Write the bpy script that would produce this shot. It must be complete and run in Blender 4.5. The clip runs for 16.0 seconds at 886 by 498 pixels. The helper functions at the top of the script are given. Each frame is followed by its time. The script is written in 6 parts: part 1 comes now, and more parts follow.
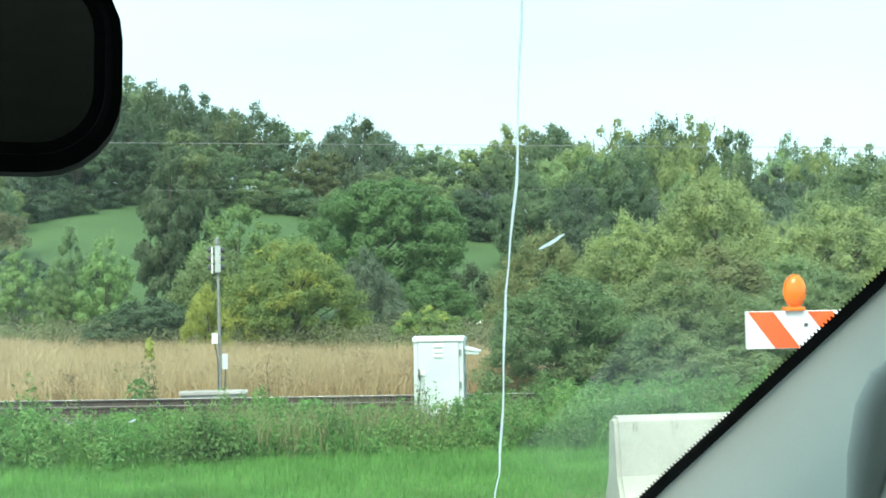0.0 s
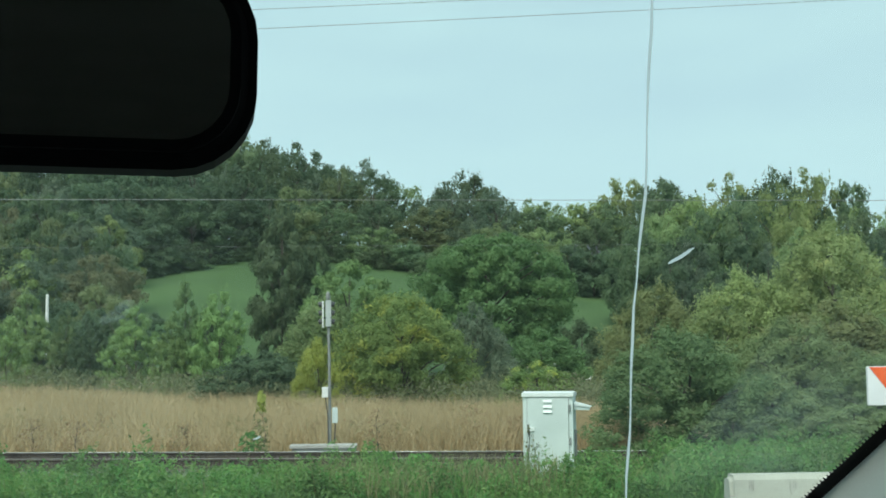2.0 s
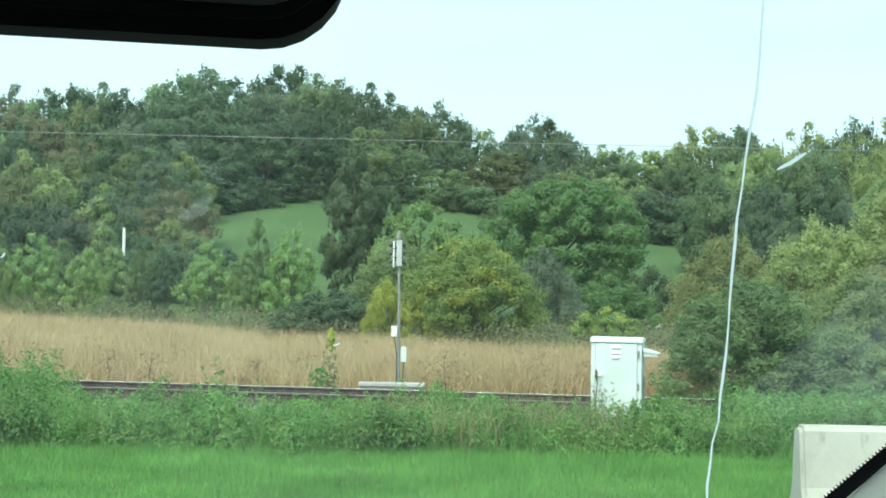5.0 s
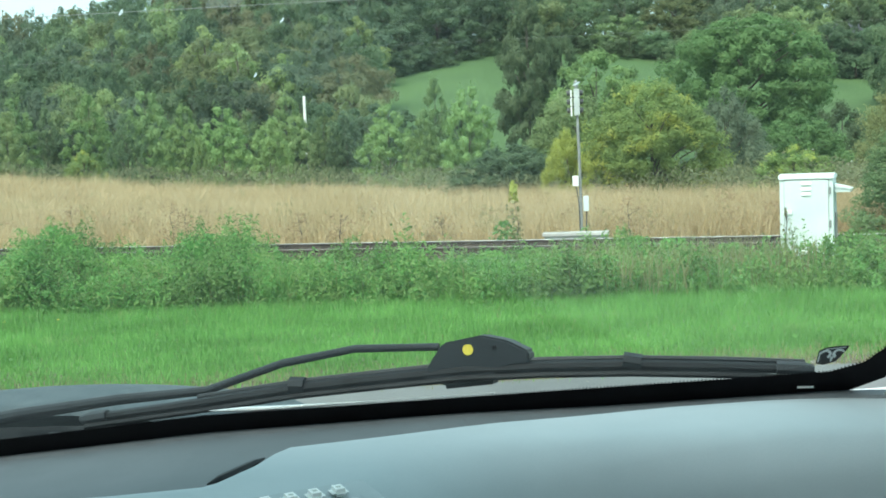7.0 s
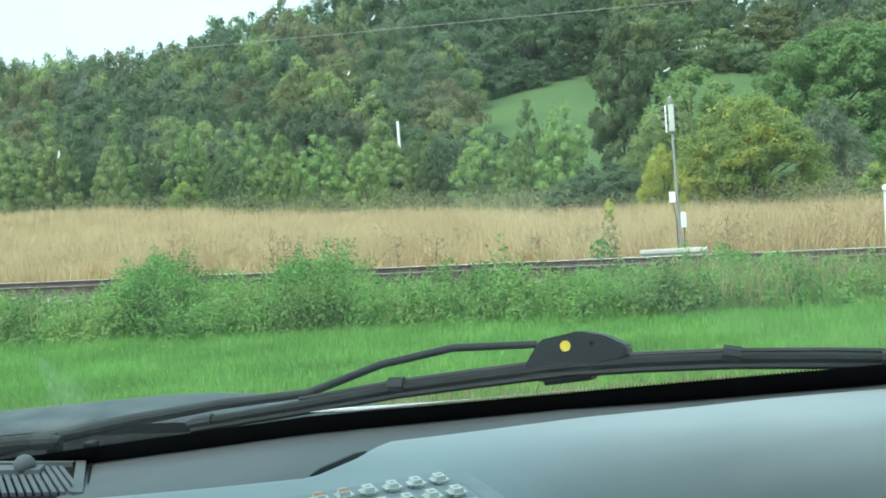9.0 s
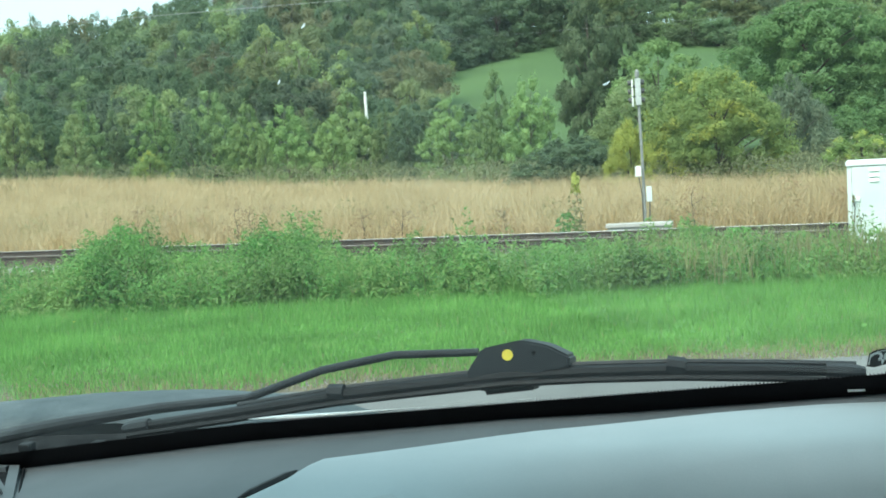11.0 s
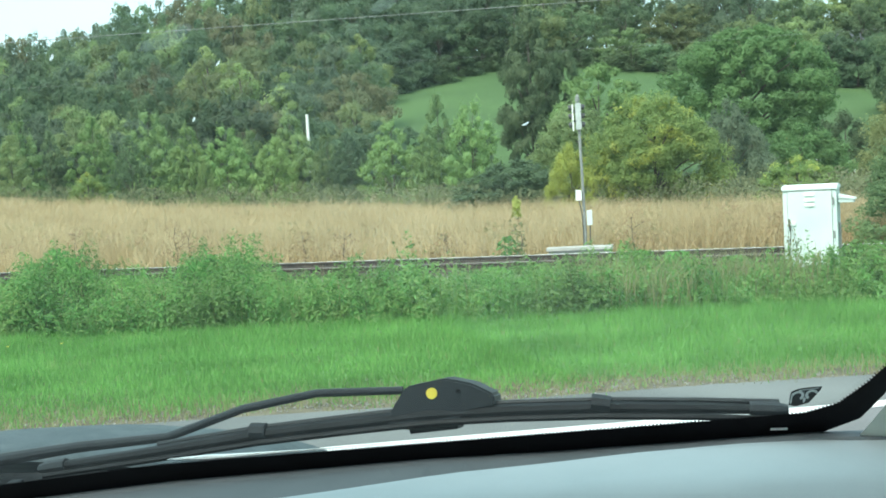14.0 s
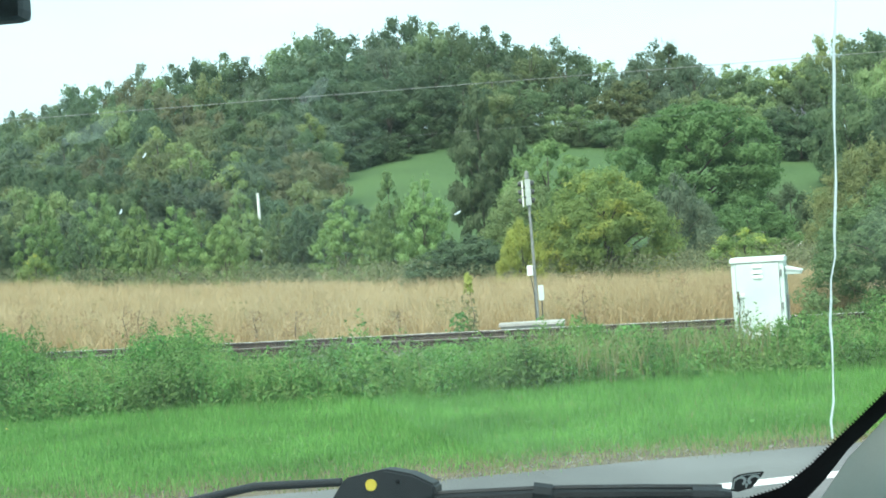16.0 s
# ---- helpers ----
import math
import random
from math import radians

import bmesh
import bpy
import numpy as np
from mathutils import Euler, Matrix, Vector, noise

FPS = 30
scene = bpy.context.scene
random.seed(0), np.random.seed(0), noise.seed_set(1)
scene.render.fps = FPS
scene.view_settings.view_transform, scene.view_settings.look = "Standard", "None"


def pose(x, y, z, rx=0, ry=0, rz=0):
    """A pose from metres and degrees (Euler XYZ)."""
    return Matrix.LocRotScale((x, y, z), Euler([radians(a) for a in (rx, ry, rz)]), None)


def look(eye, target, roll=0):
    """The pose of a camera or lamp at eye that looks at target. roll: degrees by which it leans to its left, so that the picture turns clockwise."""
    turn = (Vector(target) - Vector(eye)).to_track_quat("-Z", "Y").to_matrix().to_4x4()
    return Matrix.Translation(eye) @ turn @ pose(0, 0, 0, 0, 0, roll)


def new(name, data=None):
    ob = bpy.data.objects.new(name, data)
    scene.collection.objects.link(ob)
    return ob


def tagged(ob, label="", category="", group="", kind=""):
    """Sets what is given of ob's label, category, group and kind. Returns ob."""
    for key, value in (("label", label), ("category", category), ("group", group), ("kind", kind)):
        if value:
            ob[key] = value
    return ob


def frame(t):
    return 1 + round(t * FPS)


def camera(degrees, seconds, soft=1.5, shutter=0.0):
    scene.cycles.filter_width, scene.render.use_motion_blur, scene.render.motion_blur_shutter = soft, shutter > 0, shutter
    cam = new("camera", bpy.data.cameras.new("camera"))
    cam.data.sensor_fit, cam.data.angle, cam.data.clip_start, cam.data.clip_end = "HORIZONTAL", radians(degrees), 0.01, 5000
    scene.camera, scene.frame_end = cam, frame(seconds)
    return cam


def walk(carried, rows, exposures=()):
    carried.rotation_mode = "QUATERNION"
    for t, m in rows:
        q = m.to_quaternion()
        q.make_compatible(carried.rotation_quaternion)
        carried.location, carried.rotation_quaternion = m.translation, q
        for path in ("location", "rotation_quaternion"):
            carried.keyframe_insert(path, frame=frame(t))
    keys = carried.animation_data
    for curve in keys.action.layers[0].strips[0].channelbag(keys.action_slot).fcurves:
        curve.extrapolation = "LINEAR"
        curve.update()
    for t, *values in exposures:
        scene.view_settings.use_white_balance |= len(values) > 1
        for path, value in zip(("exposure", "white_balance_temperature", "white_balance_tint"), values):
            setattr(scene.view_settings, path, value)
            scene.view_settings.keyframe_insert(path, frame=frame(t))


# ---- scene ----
FOV = 40.0
cam = camera(FOV, 16.0, soft=1.8)
walk(cam, [
    (0, pose(0.015, 0.024, 1.929, 92.09, 0.95, -10.73)),
    (0.2, pose(0.019, 0.024, 1.934, 93.15, 1.20, -10.58)),
    (0.5, pose(0.026, 0.024, 1.941, 94.53, 1.45, -9.96)),
    (1, pose(0.026, 0.017, 1.936, 95.69, 1.60, -9.37)),
    (1.5, pose(0.019, 0.024, 1.928, 96.30, 1.00, -8.20)),
    (1.7, pose(0.015, 0.028, 1.921, 96.00, 0.82, -7.22)),
    (2, pose(0.007, 0.033, 1.908, 94.78, 0.65, -5.64)),
    (2.5, pose(-0.001, 0.045, 1.897, 93.26, 0.10, -4.25)),
    (3, pose(-0.004, 0.053, 1.895, 92.73, 0.05, -3.81)),
    (5.3, pose(0.000, 0.067, 1.886, 91.88, -0.97, -2.22)),
    (5.5, pose(-0.001, 0.068, 1.881, 91.67, -0.75, -1.83)),
    (5.7, pose(-0.007, 0.058, 1.870, 91.35, -0.72, -1.12)),
    (6, pose(-0.018, 0.038, 1.850, 90.69, -0.10, 0.76)),
    (6.2, pose(-0.019, 0.025, 1.833, 89.45, 0.28, 2.45)),
    (6.3, pose(-0.020, 0.019, 1.825, 88.45, 0.50, 3.25)),
    (6.4, pose(-0.021, 0.012, 1.816, 87.50, 0.60, 3.75)),
    (6.5, pose(-0.022, 0.006, 1.808, 86.70, 1.15, 3.86)),
    (6.7, pose(-0.027, -0.002, 1.809, 86.86, 1.38, 3.10)),
    (7, pose(-0.035, -0.014, 1.823, 85.37, 2.33, 5.94)),
    (7.2, pose(-0.035, -0.020, 1.812, 84.76, 2.79, 6.79)),
    (7.3, pose(-0.034, -0.022, 1.810, 85.69, 2.75, 6.90)),
    (7.5, pose(-0.034, -0.028, 1.806, 86.11, 2.90, 6.94)),
    (7.7, pose(-0.035, -0.033, 1.802, 86.24, 2.85, 7.13)),
    (8, pose(-0.033, -0.031, 1.804, 86.80, 2.97, 7.99)),
    (8.2, pose(-0.033, -0.030, 1.806, 86.81, 3.26, 8.45)),
    (8.5, pose(-0.032, -0.027, 1.805, 86.77, 3.87, 9.21)),
    (8.7, pose(-0.033, -0.025, 1.805, 86.74, 4.02, 9.71)),
    (9, pose(-0.034, -0.021, 1.804, 86.66, 4.01, 10.37)),
    (9.2, pose(-0.033, -0.025, 1.806, 86.58, 3.97, 10.75)),
    (11.3, pose(-0.012, 0.014, 1.833, 85.14, 3.68, 8.16)),
    (11.5, pose(-0.010, 0.018, 1.836, 85.64, 4.30, 7.06)),
    (11.7, pose(-0.011, 0.021, 1.838, 85.98, 4.39, 6.51)),
    (12, pose(-0.010, 0.019, 1.837, 86.34, 5.18, 6.14)),
    (12.2, pose(-0.011, 0.019, 1.838, 86.63, 5.19, 5.96)),
    (12.5, pose(-0.012, 0.020, 1.839, 86.95, 5.02, 5.88)),
    (12.7, pose(-0.010, 0.020, 1.839, 87.12, 4.79, 5.84)),
    (13, pose(-0.008, 0.019, 1.838, 87.18, 4.33, 6.00)),
    (13.2, pose(-0.007, 0.019, 1.838, 86.72, 3.91, 6.19)),
    (13.5, pose(-0.006, 0.020, 1.838, 85.93, 3.54, 6.45)),
    (13.7, pose(-0.005, 0.020, 1.838, 85.82, 3.42, 6.40)),
    (14, pose(-0.003, 0.021, 1.838, 86.12, 3.28, 6.13)),
    (14.2, pose(-0.002, 0.022, 1.839, 86.86, 3.30, 5.94)),
    (14.5, pose(-0.000, 0.023, 1.840, 87.62, 3.15, 5.51)),
    (14.7, pose(0.003, 0.026, 1.842, 87.96, 3.08, 5.26)),
    (15, pose(0.007, 0.031, 1.845, 88.37, 3.47, 4.82)),
    (15.2, pose(0.008, 0.031, 1.845, 88.66, 3.92, 4.55)),
    (15.5, pose(0.008, 0.031, 1.846, 89.03, 3.90, 4.22)),
    (15.7, pose(0.008, 0.031, 1.846, 89.26, 3.91, 4.04)),
    (16, pose(0.008, 0.032, 1.845, 89.57, 4.01, 3.86)),
], exposures=[(0, 0.84), (0.6, 0.66), (1.2, 0.3), (2.0, 0.02), (2.6, 0.4), (3.2, 0.5), (5.3, 0.7), (7.0, 0.82), (16.0, 0.85)])

# ---- world and sun ----
world = bpy.data.worlds.new("overcast_sky")
scene.world = world
world.use_nodes = True
wn, wl = world.node_tree.nodes, world.node_tree.links
wn.clear()
w_out = wn.new("ShaderNodeOutputWorld")
w_bg = wn.new("ShaderNodeBackground")
w_sky = wn.new("ShaderNodeTexSky")
w_sky.sky_type, w_sky.sun_disc = "NISHITA", False
w_sky.sun_elevation, w_sky.sun_rotation = radians(48), radians(200)
w_gain = wn.new("ShaderNodeMix")
w_gain.data_type, w_gain.blend_type = "RGBA", "MULTIPLY"
w_gain.inputs[0].default_value = 1.0
w_gain.inputs[7].default_value = (0.11, 0.11, 0.11, 1)
wl.new(w_sky.outputs[0], w_gain.inputs[6])
w_tc = wn.new("ShaderNodeTexCoord")
w_map = wn.new("ShaderNodeMapping")
w_map.inputs["Scale"].default_value = (1.5, 1.5, 6.0)
w_noise = wn.new("ShaderNodeTexNoise")
w_noise.inputs["Scale"].default_value, w_noise.inputs["Detail"].default_value = 2.2, 5.0
wl.new(w_tc.outputs["Generated"], w_map.inputs[0])
wl.new(w_map.outputs[0], w_noise.inputs[0])
w_ramp = wn.new("ShaderNodeValToRGB")
w_ramp.color_ramp.elements[0].position, w_ramp.color_ramp.elements[0].color = 0.3, (0.72, 0.72, 0.72, 1)
w_ramp.color_ramp.elements[1].position, w_ramp.color_ramp.elements[1].color = 0.7, (0.95, 0.95, 0.95, 1)
wl.new(w_noise.outputs[0], w_ramp.inputs[0])
w_mix = wn.new("ShaderNodeMix")
w_mix.data_type = "RGBA"
w_mix.inputs[7].default_value = (0.60, 0.85, 0.90, 1)
wl.new(w_ramp.outputs[0], w_mix.inputs[0])
wl.new(w_gain.outputs[2], w_mix.inputs[6])
wl.new(w_mix.outputs[2], w_bg.inputs[0])
w_bg.inputs[1].default_value = 1.05
wl.new(w_bg.outputs[0], w_out.inputs[0])
sun = new("sun", bpy.data.lights.new("sun", "SUN"))
sun.data.energy, sun.data.angle, sun.data.color = 3.0, radians(35), (1.0, 0.97, 0.86)
sun.matrix_world = look((-40, -80, 110), (0, 0, 0))


# ---- materials ----
def node_mat(name):
    m = bpy.data.materials.new(name)
    m.use_nodes = True
    return m, m.node_tree.nodes, m.node_tree.links, m.node_tree.nodes["Principled BSDF"]


def surface(name, c1, c2, rough=0.7, scale=8.0, fine=60.0, bump=0.15, metal=0.0, spread=0.0, dist=0.01, spec=0.5):
    """Two colours mixed by coarse and fine noise in metres, with relief; spread varies alike pieces."""
    m, n, l, b = node_mat(name)
    tc = n.new("ShaderNodeTexCoord")
    a, f = n.new("ShaderNodeTexNoise"), n.new("ShaderNodeTexNoise")
    a.inputs["Scale"].default_value, a.inputs["Detail"].default_value = scale, 4.0
    f.inputs["Scale"].default_value, f.inputs["Detail"].default_value = fine, 3.0
    l.new(tc.outputs["Object"], a.inputs[0])
    l.new(tc.outputs["Object"], f.inputs[0])
    add = n.new("ShaderNodeMath")
    add.operation = "MULTIPLY_ADD"
    add.inputs[1].default_value = 0.45
    l.new(f.outputs[0], add.inputs[0])
    l.new(a.outputs[0], add.inputs[2])
    mr = n.new("ShaderNodeMapRange")
    mr.inputs[1].default_value, mr.inputs[2].default_value = 0.5, 0.95
    l.new(add.outputs[0], mr.inputs[0])
    mix = n.new("ShaderNodeMix")
    mix.data_type = "RGBA"
    mix.inputs[6].default_value, mix.inputs[7].default_value = (*c1, 1), (*c2, 1)
    l.new(mr.outputs[0], mix.inputs[0])
    out = mix.outputs[2]
    if spread:
        oi = n.new("ShaderNodeObjectInfo")
        hs = n.new("ShaderNodeHueSaturation")
        r = n.new("ShaderNodeMapRange")
        r.inputs[3].default_value, r.inputs[4].default_value = 1 - spread, 1 + spread
        l.new(oi.outputs["Random"], r.inputs[0])
        l.new(r.outputs[0], hs.inputs["Value"])
        l.new(out, hs.inputs["Color"])
        out = hs.outputs[0]
    l.new(out, b.inputs["Base Color"])
    b.inputs["Roughness"].default_value, b.inputs["Metallic"].default_value = rough, metal
    b.inputs["Specular IOR Level"].default_value = spec
    if bump:
        bp = n.new("ShaderNodeBump")
        bp.inputs["Strength"].default_value, bp.inputs["Distance"].default_value = bump, dist
        l.new(add.outputs[0], bp.inputs["Height"])
        l.new(bp.outputs[0], b.inputs["Normal"])
    return m


def foliage(name, dark, light, tip=None, tip_share=0.12, scale=0.6, value_spread=0.18, hue_spread=0.02, trans=0.5, sat=0.88, leafy=0.27):
    """Leaves: each leaf its own tone, clumps of tone over the plant, and a shift from plant to plant."""
    m, n, l, b = node_mat(name)
    geo, tc, oi = n.new("ShaderNodeNewGeometry"), n.new("ShaderNodeTexCoord"), n.new("ShaderNodeObjectInfo")
    a = n.new("ShaderNodeTexNoise")
    a.inputs["Scale"].default_value, a.inputs["Detail"].default_value = scale, 3.0
    l.new(tc.outputs["Object"], a.inputs[0])
    add = n.new("ShaderNodeMath")
    add.operation = "MULTIPLY_ADD"
    add.inputs[1].default_value = leafy
    l.new(geo.outputs["Random Per Island"], add.inputs[0])
    l.new(a.outputs[0], add.inputs[2])
    mr = n.new("ShaderNodeMapRange")
    mr.inputs[1].default_value, mr.inputs[2].default_value = 0.32, 0.60 + leafy
    l.new(add.outputs[0], mr.inputs[0])
    mix = n.new("ShaderNodeMix")
    mix.data_type = "RGBA"
    mix.inputs[6].default_value, mix.inputs[7].default_value = (*dark, 1), (*light, 1)
    l.new(mr.outputs[0], mix.inputs[0])
    out = mix.outputs[2]
    if tip:
        a2 = n.new("ShaderNodeTexNoise")
        a2.inputs["Scale"].default_value = scale * 1.7
        l.new(tc.outputs["Object"], a2.inputs[0])
        gt = n.new("ShaderNodeMapRange")
        gt.inputs[1].default_value, gt.inputs[2].default_value = 0.72 - tip_share, 0.82 - tip_share
        l.new(a2.outputs[0], gt.inputs[0])
        m2 = n.new("ShaderNodeMix")
        m2.data_type = "RGBA"
        m2.inputs[7].default_value = (*tip, 1)
        l.new(gt.outputs[0], m2.inputs[0])
        l.new(out, m2.inputs[6])
        out = m2.outputs[2]
    hs = n.new("ShaderNodeHueSaturation")
    r1, r2, m3 = n.new("ShaderNodeMapRange"), n.new("ShaderNodeMapRange"), n.new("ShaderNodeMath")
    r1.inputs[3].default_value, r1.inputs[4].default_value = 1 - value_spread, 1 + value_spread
    r2.inputs[3].default_value, r2.inputs[4].default_value = 0.5 - hue_spread, 0.5 + hue_spread
    m3.operation = "FRACT"
    m4 = n.new("ShaderNodeMath")
    m4.operation = "MULTIPLY"
    m4.inputs[1].default_value = 7.31
    l.new(oi.outputs["Random"], r1.inputs[0])
    l.new(oi.outputs["Random"], m4.inputs[0])
    l.new(m4.outputs[0], m3.inputs[0])
    l.new(m3.outputs[0], r2.inputs[0])
    hs.inputs["Saturation"].default_value = sat
    l.new(r1.outputs[0], hs.inputs["Value"])
    l.new(r2.outputs[0], hs.inputs["Hue"])
    l.new(out, hs.inputs["Color"])
    l.new(hs.outputs[0], b.inputs["Base Color"])
    b.inputs["Roughness"].default_value = 0.65
    b.inputs["Specular IOR Level"].default_value = 0.25
    tr, ms = n.new("ShaderNodeBsdfTranslucent"), n.new("ShaderNodeMixShader")
    ms.inputs[0].default_value = trans
    l.new(hs.outputs[0], tr.inputs[0])
    l.new(b.outputs[0], ms.inputs[1])
    l.new(tr.outputs[0], ms.inputs[2])
    l.new(ms.outputs[0], n["Material Output"].inputs[0])
    return m


M = {}
M["oak"] = foliage("oak_leaves", (0.098, 0.160, 0.082), (0.190, 0.282, 0.130), (0.25, 0.30, 0.11), 0.0, 3.0, 0.30, 0.014)
M["dark"] = foliage("dark_leaves", (0.080, 0.136, 0.078), (0.155, 0.240, 0.122), None, 0, 3.0, 0.18, 0.01)
M["conifer"] = foliage("spire_leaves", (0.064, 0.108, 0.056), (0.150, 0.212, 0.098), None, 0, 4.0, 0.1, 0.01, 0.4)
M["autumn"] = foliage("autumn_leaves", (0.155, 0.200, 0.090), (0.270, 0.335, 0.140), (0.38, 0.39, 0.13), 0.05, 3.0, 0.22, 0.015)
M["fresh"] = foliage("fresh_leaves", (0.125, 0.218, 0.068), (0.252, 0.390, 0.118), None, 0, 3.0, 0.2, 0.014, 0.32)
M["young"] = foliage("sapling_leaves", (0.118, 0.196, 0.072), (0.238, 0.352, 0.120), (0.33, 0.41, 0.14), 0.03, 3.0, 0.24, 0.018, 0.32)
M["walnut"] = foliage("walnut_leaves", (0.094, 0.190, 0.066), (0.222, 0.385, 0.124), (0.31, 0.43, 0.12), 0.0, 2.5, 0.08, 0.008)
M["gold"] = foliage("gold_leaves", (0.165, 0.256, 0.082), (0.315, 0.440, 0.145), (0.47, 0.52, 0.120), 0.185, 2.2, 0.1, 0.01, sat=0.95)
M["yellow"] = foliage("yellow_leaves", (0.325, 0.372, 0.062), (0.520, 0.560, 0.110), None, 0, 3.0, 0.1, 0.01)
M["olive"] = foliage("olive_leaves", (0.170, 0.262, 0.100), (0.330, 0.455, 0.180), (0.42, 0.47, 0.18), 0.04, 2.5, 0.16, 0.014)
M["straw"] = foliage("pale_yellow_green_leaves", (0.225, 0.290, 0.100), (0.430, 0.520, 0.190), (0.53, 0.56, 0.20), 0.10, 2.5, 0.16, 0.012)
M["russet"] = foliage("russet_leaves", (0.178, 0.228, 0.086), (0.335, 0.390, 0.150), (0.41, 0.35, 0.13), 0.07, 2.5, 0.12, 0.015)
M["silver"] = foliage("silver_leaves", (0.102, 0.178, 0.070), (0.245, 0.352, 0.138), (0.43, 0.50, 0.24), 0.09, 3.0, 0.12, 0.012)
M["weed"] = foliage("weed_leaves", (0.092, 0.228, 0.062), (0.245, 0.490, 0.150), (0.36, 0.51, 0.18), 0.05, 1.6, 0.12, 0.012, 0.5, sat=1.0, leafy=0.42)
M["weed_light"] = foliage("pale_weed_leaves", (0.150, 0.285, 0.085), (0.305, 0.500, 0.180), (0.43, 0.47, 0.22), 0.09, 2.0, 0.1, 0.012, 0.5, sat=1.0, leafy=0.42)
M["weed_dark"] = foliage("dark_weed_leaves", (0.082, 0.168, 0.055), (0.190, 0.330, 0.110), None, 0, 2.0, 0.15, 0.015, 0.4, sat=1.0, leafy=0.42)
M["dry_stalk"] = foliage("dry_stalks", (0.345, 0.264, 0.145), (0.60, 0.497, 0.315), (0.40, 0.295, 0.15), 0.10, 0.35, 0.05, 0.0, 0.35, sat=1.0, leafy=0.42)
M["field_edge"] = foliage("field_edge_grass", (0.125, 0.155, 0.075), (0.225, 0.250, 0.125), (0.29, 0.24, 0.14), 0.06, 0.3, 0.05, 0.0, 0.4)
M["lawn"] = foliage("lawn_blades", (0.078, 0.196, 0.044), (0.222, 0.470, 0.126), (0.30, 0.44, 0.16), 0.05, 0.7, 0.0, 0.0, 0.4, sat=1.0, leafy=0.48)
M["brown_tuft"] = foliage("brown_seed_heads", (0.27, 0.190, 0.110), (0.42, 0.320, 0.200), None, 0, 0.5, 0.05, 0.0, 0.35, sat=1.0, leafy=0.42)
M["green_tuft"] = foliage("dull_green_stalks", (0.21, 0.215, 0.105), (0.36, 0.350, 0.185), None, 0, 0.5, 0.05, 0.0, 0.35, sat=1.0, leafy=0.42)
M["grey"] = foliage("grey_green_leaves", (0.105, 0.155, 0.100), (0.190, 0.262, 0.160), None, 0, 3.0, 0.22, 0.014)
M["brown"] = foliage("brownish_leaves", (0.150, 0.165, 0.085), (0.250, 0.262, 0.135), (0.30, 0.26, 0.13), 0.04, 3.0, 0.2, 0.012)
M["amber_leaf"] = foliage("amber_green_leaves", (0.185, 0.258, 0.090), (0.350, 0.440, 0.150), (0.45, 0.50, 0.14), 0.08, 2.5, 0.2, 0.012)
M["bark"] = surface("bark", (0.06, 0.05, 0.04), (0.16, 0.14, 0.115), 0.9, 1.5, 12, 0.6, dist=0.03)
M["asphalt"] = surface("asphalt", (0.098, 0.104, 0.106), (0.170, 0.178, 0.178), 0.85, 0.6, 70, 0.5)
M["road_paint"] = surface("worn_road_paint", (0.58, 0.60, 0.60), (0.80, 0.82, 0.82), 0.7, 4, 60, 0.2)
M["gravel"] = surface("gravel", (0.170, 0.165, 0.148), (0.40, 0.39, 0.36), 0.9, 3, 40, 0.6, spread=0.2)
M["ballast"] = surface("ballast_stone", (0.24, 0.23, 0.21), (0.55, 0.53, 0.50), 0.9, 4, 30, 0.8, dist=0.03)
M["rusty"] = surface("rust_stained_ballast", (0.050, 0.036, 0.028), (0.150, 0.110, 0.085), 0.9, 6, 30, 0.8, dist=0.03)
M["rail"] = surface("rusty_rail", (0.036, 0.028, 0.024), (0.10, 0.076, 0.062), 0.7, 3, 30, 0.3)
M["railtop"] = surface("polished_rail_head", (0.66, 0.66, 0.66), (0.85, 0.85, 0.85), 0.32, 3, 30, 0.05, metal=0.7)
# the polished head darkened, painting the near rail's weaker sky reflection
M["railtop_dimmed"] = surface("dimmed_rail_head", (0.20, 0.18, 0.17), (0.36, 0.33, 0.31), 0.5, 3, 30, 0.1, metal=0.4)
M["tie"] = surface("weathered_tie", (0.05, 0.04, 0.032), (0.14, 0.11, 0.09), 0.9, 3, 25, 0.6, spread=0.25)
M["steel"] = surface("painted_steel", (0.52, 0.60, 0.60), (0.66, 0.74, 0.735), 0.45, 1.6, 30, 0.04)
M["steel_top"] = surface("pale_painted_steel", (0.68, 0.74, 0.74), (0.80, 0.84, 0.84), 0.5, 3, 30, 0.04)
M["galv"] = surface("galvanized_steel", (0.20, 0.21, 0.205), (0.34, 0.35, 0.34), 0.55, 6, 60, 0.1, metal=0.3)
M["darksteel"] = surface("dark_metal", (0.035, 0.038, 0.04), (0.08, 0.085, 0.085), 0.5, 6, 60, 0.1)
M["grey_paint"] = surface("light_grey_paint", (0.37, 0.41, 0.40), (0.50, 0.54, 0.53), 0.5, 5, 50, 0.04)
M["whitebox"] = surface("white_paint", (0.66, 0.68, 0.67), (0.82, 0.83, 0.82), 0.5, 5, 50, 0.04)
M["concrete"] = surface("aged_concrete", (0.30, 0.31, 0.26), (0.50, 0.51, 0.44), 0.9, 1.3, 40, 0.25)
M["stain"] = surface("dark_concrete_stain", (0.10, 0.10, 0.085), (0.24, 0.24, 0.20), 0.95, 6, 40, 0.2)
M["sheet_white"] = surface("reflective_white_sheeting", (0.72, 0.74, 0.75), (0.84, 0.86, 0.87), 0.35, 5, 60, 0.02)
